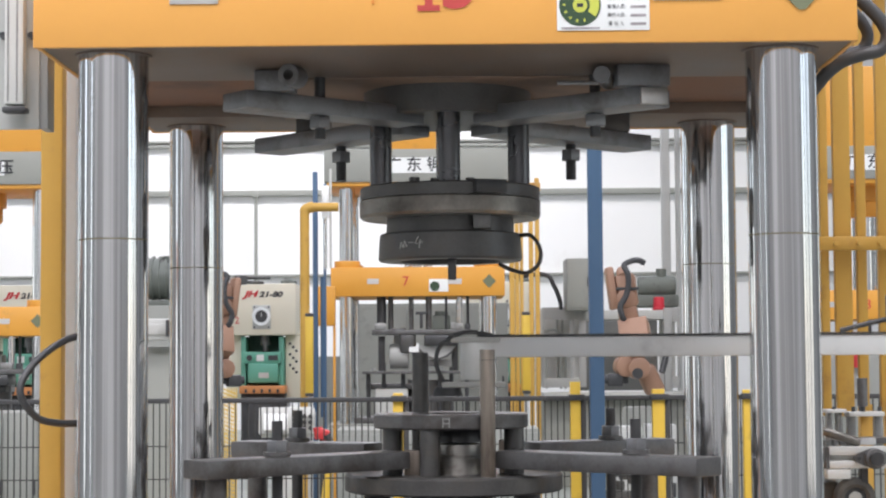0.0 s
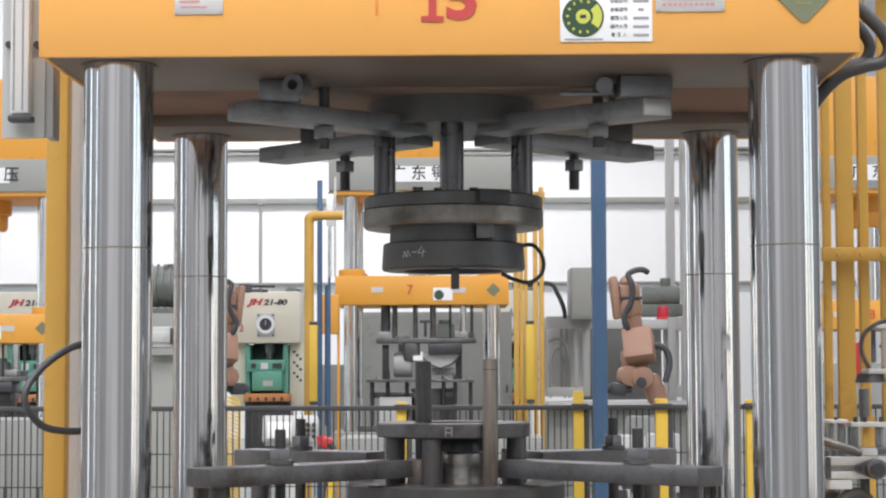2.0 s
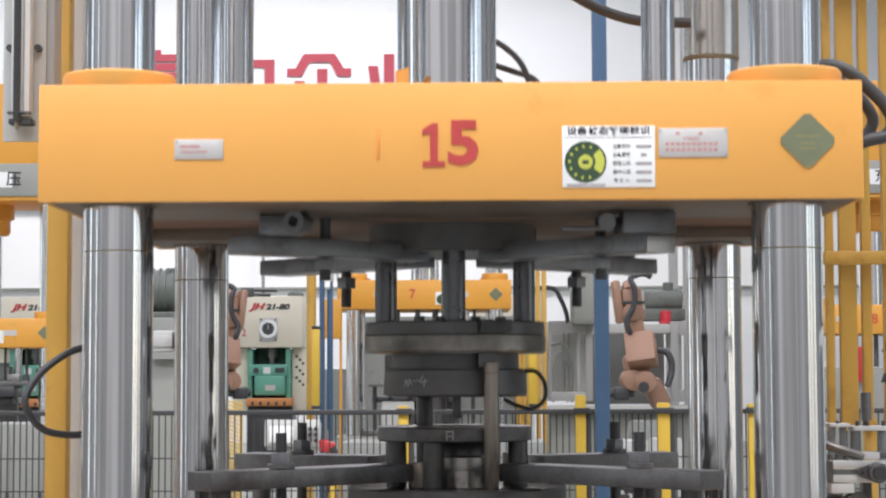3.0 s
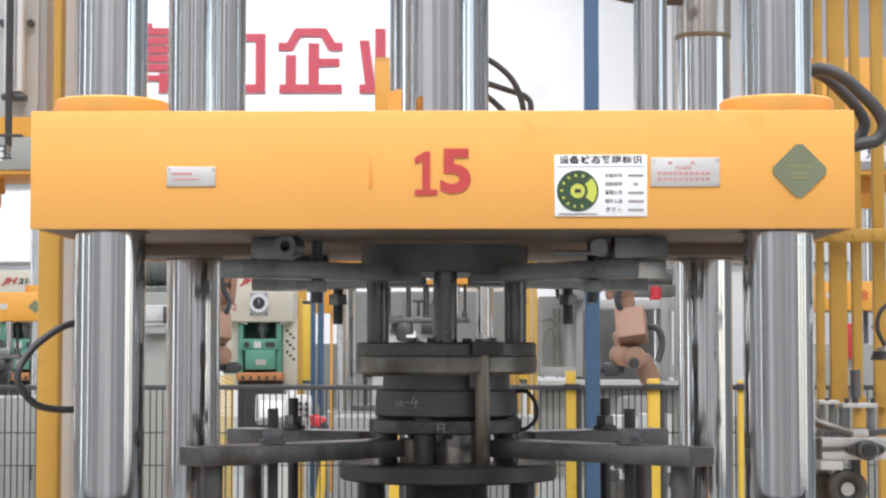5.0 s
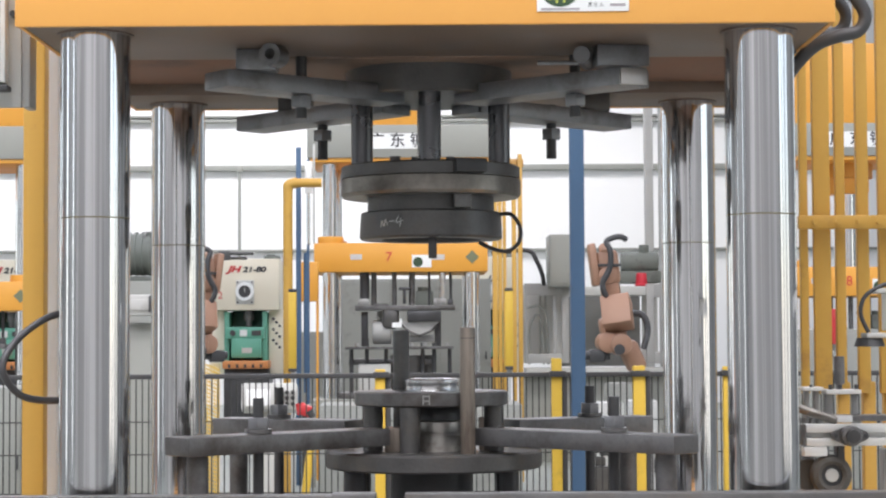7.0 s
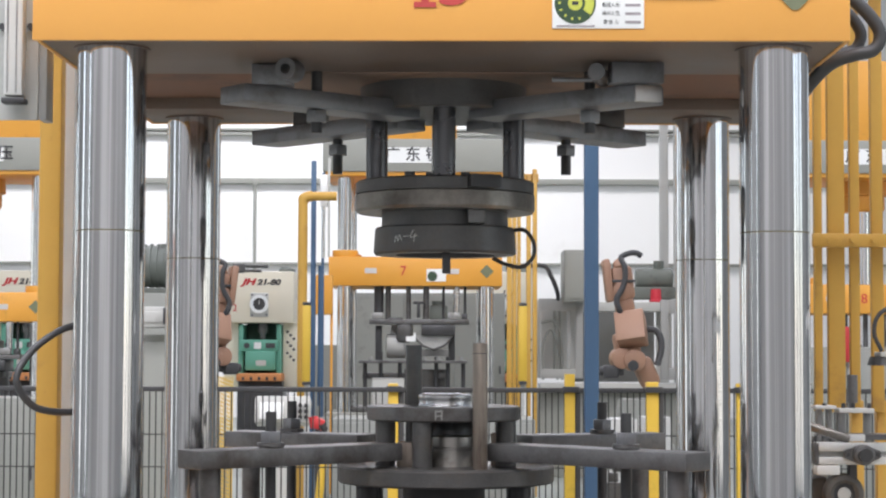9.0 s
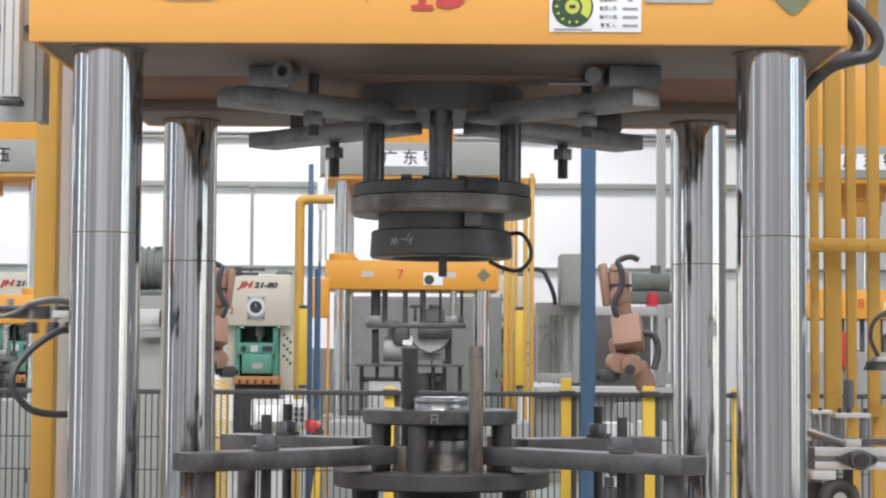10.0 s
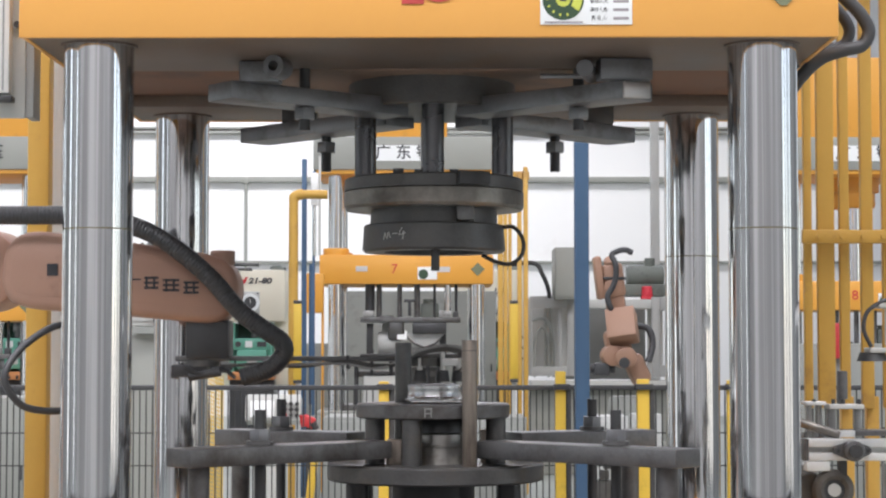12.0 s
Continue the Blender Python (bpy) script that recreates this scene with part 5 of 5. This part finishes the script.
far_robot(1.5154, 14.708)
rl = far_robot(-1.9498, 16.086, 20, -1)
part("wrist_tool", cyl(cyl(box(B(), (0.22, -0.1, 2.03), (0.10, 0.08, 0.08), 0.01), (0.22, -0.1, 2.05), (0.48, -0.1, 2.05), 0.014, 12), (0.22, -0.1, 2.01), (0.42, -0.1, 2.01), 0.014, 12), DARK, rl, "dark two-rod gripper tool")

# ---- machines and cabinets behind the fence ----
def cabinet(x0, x1, z1, y, m, label, depth=0.6, z0=0.0, name="cabinet", seams=1):
    c = thing(name, pose((x0 + x1) / 2, y + depth / 2, z0), label, "cabinet")
    w, h = x1 - x0, z1 - z0
    bd = part("body", box(B(), (0, 0, h / 2), (w, depth, h), 0.01), m, c)
    for k in range(seams):
        part("door", box(B(), ((k + 0.5) / seams * w - w / 2, -depth / 2 - 0.006, h / 2), (w / seams - 0.02, 0.012, h - 0.06), 0.004), m, c)
        part("handle", box(B(), ((k + 0.9) / seams * w - w / 2, -depth / 2 - 0.02, h * 0.55), (0.02, 0.02, 0.10), 0.004), BLACK, c)
    return c


cabinet(-1.9204, -1.5769, 1.5355, 11.337, GREY, "tall grey-green painted control cabinet")
cabinet(-1.7928, -1.6098, 1.7036, 11.184, LIGHTGREY, "white junction box on the cabinet", 0.3, 1.5783, "junction_box")
cabinet(-1.3542, -1.02, 1.4987, 20.5, GREY, "low grey cabinet beside the press", 0.6)
cabinet(-1.0578, 0.8707, 2.1733, 23.747, GREY, "grey machine housing behind the press", 0.8, 0.0, "machine_housing", 3)
cabinet(1.427, 1.6921, 2.5758, 20.836, GREY, "grey-green electrical cabinet on a platform", 0.6, 1.9949, "electrical_cabinet")
# big pump unit, dark, beside the first cabinet
pu = thing("pump_unit", pose(-1.9922, 13.482, 0), "dark grey-green motor and pump unit on a grey base", "pump")
part("base", box(B(), (0, 0, 1.8465 / 2), (0.46, 0.5, 1.8465), 0.01), GREY, pu)
bm = B()
zz = 1.8465
box(bm, (0, 0, zz + 0.02), (0.42, 0.4, 0.04), 0.005)
cyl(bm, (-0.16, 0, zz + 0.20), (0.14, 0, zz + 0.20), 0.15, 20, bevel=0.02)
cyl(bm, (0.05, -0.05, zz + 0.2), (0.05, -0.05, zz + 0.36), 0.05, 14)
mo = part("motor", bm, MOTORGREEN, pu, "dark grey-green finned motor")
for k in range(6):
    part("fin", cyl(B(), (-0.13 + 0.05 * k, 0, zz + 0.20), (-0.115 + 0.05 * k, 0, zz + 0.20), 0.165, 20), MOTORGREEN, mo)
part("hose", tube(B(), [(0.1, -0.1, zz + 0.3), (0.16, -0.12, zz + 0.33), (0.2, -0.1, zz + 0.2), (0.18, -0.1, zz + 0.05)], 0.02, 8), RUBBER, pu)

# platform machine behind the robot
pm = thing("platform_machine", pose(0, 21.448, 0), "light grey machine frame with a dark opening and panels", "machine")
part("top_beam", box(B(), (2.195, 0, 1.948), (1.066, 0.5, 0.104), 0.01), LIGHTGREY, pm)
for x0, x1, z0, z1 in ((1.163, 1.19, 1.131, 2.038), (1.48, 1.527, 1.236, 1.90), (1.583, 1.662, 1.131, 2.038), (1.19, 1.583, 1.90, 2.038), (1.19, 1.583, 1.131, 1.236),
                       (2.548, 2.639, 1.12, 2.027), (2.702, 2.728, 1.12, 2.027), (2.639, 2.702, 1.869, 2.027), (2.639, 2.702, 1.12, 1.251)):
    part("panel_frame", box(B(), ((x0 + x1) / 2, -0.25, (z0 + z1) / 2), (x1 - x0, 0.05, z1 - z0), 0.003), PANELGREY, pm)
part("panel", box(B(), (1.41, 0.2, 1.58), (0.50, 0.05, 0.90), 0.005), LIGHTGREY, pm)
part("panel", box(B(), (2.64, 0.2, 1.57), (0.18, 0.05, 0.90), 0.005), LIGHTGREY, pm)
for x in (1.36, 1.42):
    part("conduit", cyl(B(), (x, 0.1, 1.13), (x, 0.1, 1.95), 0.014, 10), GREY, pm)
part("lower_beam", box(B(), (1.9888, 0, 1.0363), (1.6248, 0.5, 0.078), 0.01), LIGHTGREY, pm)
# back sheet coloured dark to give the opening its shade
part("recess", box(B(), (2.1188, 0.9, 1.5303), (0.9749, 0.05, 0.9099), 0.0), mat("recess_shade_grey", (0.20, 0.20, 0.19), 0.6), pm, "inner panel toned dark as the opening's shade")
part("plinth", box(B(), (1.9888, 0.4, 0.9973 / 2), (1.6248, 0.9, 0.9973), 0.01), GREY, pm)
part("tube_loop", tube(tube(B(), [(1.2219, -0.12, 1.1143), (1.2219, -0.12, 1.5043), (1.3064, -0.12, 1.6863), (1.3779, -0.12, 1.5043), (1.3844, -0.12, 1.1143)], 0.016), [(1.1829, -0.14, 1.7643), (1.3389, -0.14, 1.7773), (1.4234, -0.14, 1.6018), (1.4364, -0.14, 1.1143)], 0.016), GREY, pm)
mc = thing("drive_unit", pose(2.4438, 21.602, 2.0437), "dark drive unit on top of the machine frame", "motor")
bm = B()
box(bm, (0.06, 0, 0.07), (0.5, 0.4, 0.14), 0.02)
cyl(bm, (-0.15, -0.1, 0.24), (0.28, -0.1, 0.24), 0.12, 20, bevel=0.02)
cyl(bm, (0.12, -0.1, 0.3), (0.12, -0.1, 0.44), 0.06, 14)
part("motor", bm, MOTORGREEN, mc)
single("warning_lamp", cyl(box(B(), (0, 0, 0.02), (0.14, 0.14, 0.03), 0.01), (0, 0, 0.03), (0, 0, 0.155), 0.066, 20, 0.058, bevel=0.012), REDLAMP, "red warning lamp on the machine frame", "lamp", pose(2.520, 21.40, 2.002))

# stainless duct
gd = thing("grey_duct", pose(2.9, 23.747, 0), "pale grey upright duct", "duct")
part("shaft", box(B(), (0, 0, 3.3), (0.1079, 0.12, 6.6), 0.008), LIGHTGREY, gd)
part("shaft", cyl(B(), (0.17, 0.1, 0), (0.17, 0.1, 6.6), 0.035, 16), LIGHTGREY, gd)

# hanging pipe at the wall
hp = thing("wall_conduit", pose(-3.8657, 39.404, 0), "thin grey conduit down the wall", "conduit")
part("pipe", cyl(B(), (0, 0, 0), (0, 0, 4.9948), 0.035, 12), GREY, hp)
part("box", box(B(), (0, 0, 4.9948), (0.13, 0.1, 0.14), 0.01), GREY, hp)

# ---- gas pipe and posts beside the next press ----
gpz = thing("yellow_pipe", pose(0, 17.465, 0), "yellow painted pipe with an elbow", "pipe")
part("riser", cyl(B(), (-1.2596, 0, 0), (-1.2596, 0, 2.8471), 0.045, 20), OCHRE, gpz)
part("elbow", tube(B(), [(-1.2596, 0, 2.8365), (-1.249, 0, 2.8683), (-1.2067, 0, 2.8868), (-1.1749, 0, 2.8894)], 0.0503, 16), OCHRE, gpz)
part("run", cyl(B(), (-1.1855, 0, 2.8894), (-0.9421, 0, 2.8894), 0.0423, 20), OCHRE, gpz)


def curtain(x, y, zt_, zb_):
    lc = thing("light_curtain", pose(x, y, 0), "yellow light-curtain bar on a slim post", "light curtain", "light curtains")
    part("housing", box(B(), (0, 0, (zt_ + zb_) / 2), (0.072, 0.06, zt_ - zb_), 0.006), SAFETY, lc)
    part("cap", box(B(), (0, 0, zt_ + 0.015), (0.075, 0.065, 0.03), 0.006), BLACK, lc)
    part("cap", box(B(), (0, 0, zb_ - 0.015), (0.075, 0.065, 0.03), 0.006), BLACK, lc)
    part("post", box(B(), (0, 0.06, zb_ / 2 + 0.2), (0.04, 0.04, zb_ + 0.4), 0.003), LIGHTGREY, lc)


curtain(-1.1959, 17.159, 1.8553, 1.1533)
curtain(0.7956, 17.159, 1.8553, 1.1637)
sp = thing("blue_pipe", pose(-1.2099, 18.231, 0), "slim blue painted upright pipe", "pipe")
part("shaft", box(B(), (0, 0, 1.65), (0.0497, 0.05, 3.3), 0.004), BLUE, sp)
part("branch", cyl(B(), (0.0773, 0, 0.9), (0.0773, 0, 2.268), 0.03, 14), BLUE, sp)
ac = thing("slide_rail", pose(-1.0918, 17.925, 0), "white linear rail with a rod", "rail")
part("rail", box(B(), (0, 0, 2.98), (0.0706, 0.06, 2 * (2.98 - 2.8244)), 0.004), ALU, ac)
part("rod", cyl(B(), (0, 0, 2.33), (0, 0, 2.8244), 0.0163, 12), CHROME_FAR_LIT, ac)
part("side_rail", box(B(), (0.0489, 0.02, 2.82), (0.0217, 0.03, 0.96), 0.002), LIGHTGREY, ac)
part("carrier", box(B(), (-0.01, 0.06, 1.58), (0.026, 0.05, 3.16), 0.004), BLUE, ac, "blue carrier post")
part("foot", box(B(), (0, 0.05, 0.4), (0.12, 0.12, 0.8), 0.004), GREY, ac)
sb = thing("service_panel", pose(-1.143, 18.844, 0), "yellow service panel on a post beside the press", "panel")
part("board", box(B(), (0, 0, 2.0), (0.185, 0.12, 0.40), 0.01), YELLOW_FAR, sb)
part("post", box(B(), (0.08, 0.03, 0.92), (0.025, 0.05, 1.84), 0.004), YELLOW_FAR, sb)

yc = thing("guard_bars", pose(0, 17.772, 0), "row of ochre-yellow upright guard bars", "guard")
for x, w, cut in ((0.6947, 0.0485, 0.12), (0.7432, 0.0377, 0.12), (0.7863, 0.0323, 0.00), (0.8778, 0.0431, 0.24), (0.9371, 0.0431, 0.12)):
    part("bar", box(B(), (x, 0, 1.62), (w, 0.05, 3.24 - cut), 0.004), OCHRE, yc)
for z in (0.5, 3.1):
    part("cross_rail", box(B(), (0.8078, 0.04, z), (0.3339, 0.04, 0.08), 0.004), OCHRE, yc)
single("black_cable", tube(B(), [(0.7773, 20.95, 2.3708), (1.1821, 20.95, 2.4029), (1.2913, 20.95, 2.2745), (1.3619, 21.05, 2.1138), (1.3876, 21.25, 1.9982)], 0.026, 8), RUBBER, "black cable hanging onto the machine frame", "cable")

# ---- things just behind the fence ----
cp = thing("control_panel", pose(-0.8713, 10.648, 0), "light grey operator panel with screen and buttons", "control panel")
zc_ = 1.0965
part("case", box(B(), (0, 0, zc_), (0.3139, 0.12, 0.1538), 0.008, (-14, 0, 0)), LIGHTGREY, cp)
part("screen", box(B(), (-0.06, -0.075, zc_ + 0.005), (0.1345, 0.01, 0.0961), 0.002, (-14, 0, 0)), WHITE, cp, "white lit screen")
for i in range(3):
    for j in range(3):
        part("button", cyl(B(), (0.07 + 0.033 * i, -0.06, zc_ - 0.03 + 0.033 * j), (0.07 + 0.033 * i, -0.085, zc_ - 0.03 + 0.033 * j), 0.012, 14), (RED if (i, j) == (0, 0) else DARKER), cp)
part("stand", box(B(), (0, 0.03, (zc_ - 0.06) / 2), (0.08, 0.08, zc_ - 0.06), 0.005), LIGHTGREY, cp)
part("foot", box(B(), (0, 0.03, 0.01), (0.35, 0.3, 0.02), 0.005), LIGHTGREY, cp)
rh = thing("red_valve", pose(-0.6246, 9.958, 0), "red valve handle on a pipe stub", "valve")
bm = B()
box(bm, (0, 0, 1.0531), (0.0724, 0.06, 0.0604), 0.015, (0, 20, 0))
cyl(bm, (-0.02, 0, 1.0319), (-0.03, 0, 1.0923), 0.025, 16)
part("handle", bm, RED, rh)
part("grip", cyl(B(), (0.02, -0.03, 1.0531), (0.04, -0.03, 1.0168), 0.018, 12), BLACK, rh)
part("stub", cyl(B(), (0, 0.02, 0), (0, 0.02, 1.0319), 0.02, 12), BLACK, rh)
part("brace", cyl(B(), (-0.03, -0.1, 0.3), (0.03, -0.05, 0.866), 0.022, 12), SAFETY, rh, "yellow slanted brace")
ym = thing("mesh_guard", pose(-1.152, 10.111, 0), "yellow wire mesh guard panel", "guard")
bm = B()
for k in range(9):
    box(bm, (-0.05 + 0.0125 * k, 0, 0.65), (0.004, 0.004, 1.3))
for k in range(60):
    box(bm, (0, 0.003, 0.02 + 0.0215 * k), (0.11, 0.004, 0.006), 0, (0, 22, 0))
part("mesh", bm, SAFETY, ym)
# low machines behind the fence
lm = cabinet(-0.8115, 0.7762, 0.9101, 14.554, GREY, "low grey machine bed behind the fence", 0.8, 0.0, "machine_bed", 3)
cabinet(1.1179, 1.3222, 1.0011, 12.256, LIGHTGREY, "white notice board unit behind the fence", 0.3, 0.0, "notice_unit")
cabinet(1.4273, 1.6223, 0.9908, 12.869, LIGHTGREY, "light grey terminal box behind the fence", 0.3, 0.0, "terminal_box")
bm = B()
for x, z in ((0.9032, 0.8599), (0.9538, 0.8391), (0.933, 0.7856), (1.0043, 0.8153)):
    box(bm, (x, 9.805, z), (0.05, 0.06, 0.05), 0.006)
box(bm, (0.9538, 9.836, 0.7559 / 2), (0.2, 0.1, 0.7559), 0.005)
single("terminal_rack", bm, DARK, "dark rack of small terminals", "rack")
cabinet(-3.1369, -2.6991, 1.1157, 12.563, GREY, "low grey machine cabinet behind the fence", 0.6, 0.0, "machine_cabinet", 2)
rc = cabinet(2.6573, 3.4094, 1.4811, 13.788, GREY, "grey machine cabinet with red panel", 0.5, 0.0, "machine_cabinet", 2)
part("red_panel", box(B(), (0.0, -0.32, 1.50), (0.13, 0.03, 0.26), 0.01), RED, rc, "dull red panel")


# ---- motion ----
SLIDE = [(0, 0), (2.08, 0), (2.2, -0.014), (2.3, -0.047), (2.5, -0.125), (2.75, -0.226), (3.0, -0.326), (3.08, -0.349), (3.2, -0.361), (3.7, -0.396), (4.3, -0.429),
         (4.7, -0.443), (5.3, -0.443), (5.5, -0.439), (5.6, -0.422), (5.75, -0.369), (6.0, -0.277), (6.25, -0.185), (6.5, -0.093), (6.65, -0.037), (6.75, -0.010), (6.85, 0), (12, 0)]
HOLDER = [(0, 0), (3.75, 0), (4.3, -0.026), (4.7, -0.042), (6.22, -0.042), (6.4, -0.026), (6.5, -0.016), (6.65, -0.006), (6.85, 0), (12, 0)]
DISH = [(0, -0.004), (3.75, -0.004), (4.7, -0.040), (5.6, -0.038), (5.7, -0.020), (5.8, -0.003), (6.0, 0.007), (6.22, 0.008), (6.4, 0.024), (6.5, 0.033), (6.8, 0.040), (11.85, 0.040), (11.92, 0.046), (12.0, 0.059)]
FEED = [(0, 0.02, 1.503), (0.1, 0.02, 1.485), (0.2, 0.02, 1.474), (0.45, 0.02, 1.475), (0.6, 0.02, 1.512), (0.75, 0.025, 1.522), (0.9, 0.09, 1.522), (1.0, 0.18, 1.522), (1.2, 0.39, 1.524),
        (1.4, 0.60, 1.528), (1.5, 0.695, 1.530), (1.6, 0.79, 1.532), (1.8, 1.02, 1.545), (2.0, 1.15, 1.56), (2.2, 1.205, 1.57), (2.6, 1.215, 1.57), (12.0, 1.215, 1.57)]
ARM = [(0, -2.05, 1.60), (9.2, -2.05, 1.60), (9.6, -1.66, 1.585), (9.8, -1.33, 1.575), (9.9, -1.20, 1.572), (10.0, -1.11, 1.570), (10.1, -1.02, 1.565), (10.2, -0.89, 1.56), (10.3, -0.745, 1.555), (10.4, -0.61, 1.55), (10.5, -0.49, 1.52), (10.6, -0.345, 1.49),
       (10.7, -0.21, 1.47), (10.8, -0.055, 1.445), (10.9, -0.005, 1.435), (11.0, 0.0, 1.430), (11.2, 0.002, 1.422), (11.5, 0.003, 1.414), (11.85, 0.004, 1.413), (11.92, 0.004, 1.417), (12.0, 0.004, 1.426)]


def motions():
    walk(slide, [(t, pose(0, 0, ZB + z)) for t, z in SLIDE])
    walk(ud, [(t, PR @ pose(0, 0, ZU + z)) for t, z in SLIDE])
    for hose in hoses:
        walk(hose, [(t, pose(0, 0, 0.54 * z)) for t, z in SLIDE])
    walk(ring, [(t, pose(0, 0, z)) for t, z in HOLDER])
    walk(wp, [(t, PR @ pose(0.002, -0.01, 1.25 + z)) for t, z in DISH])
    walk(feed, [(t, PR @ pose(x, 0.03, z)) for t, x, z in FEED])
    walk(rob, [(t, ROB @ pose(x, 0.0, z)) for t, x, z in ARM])


motions()
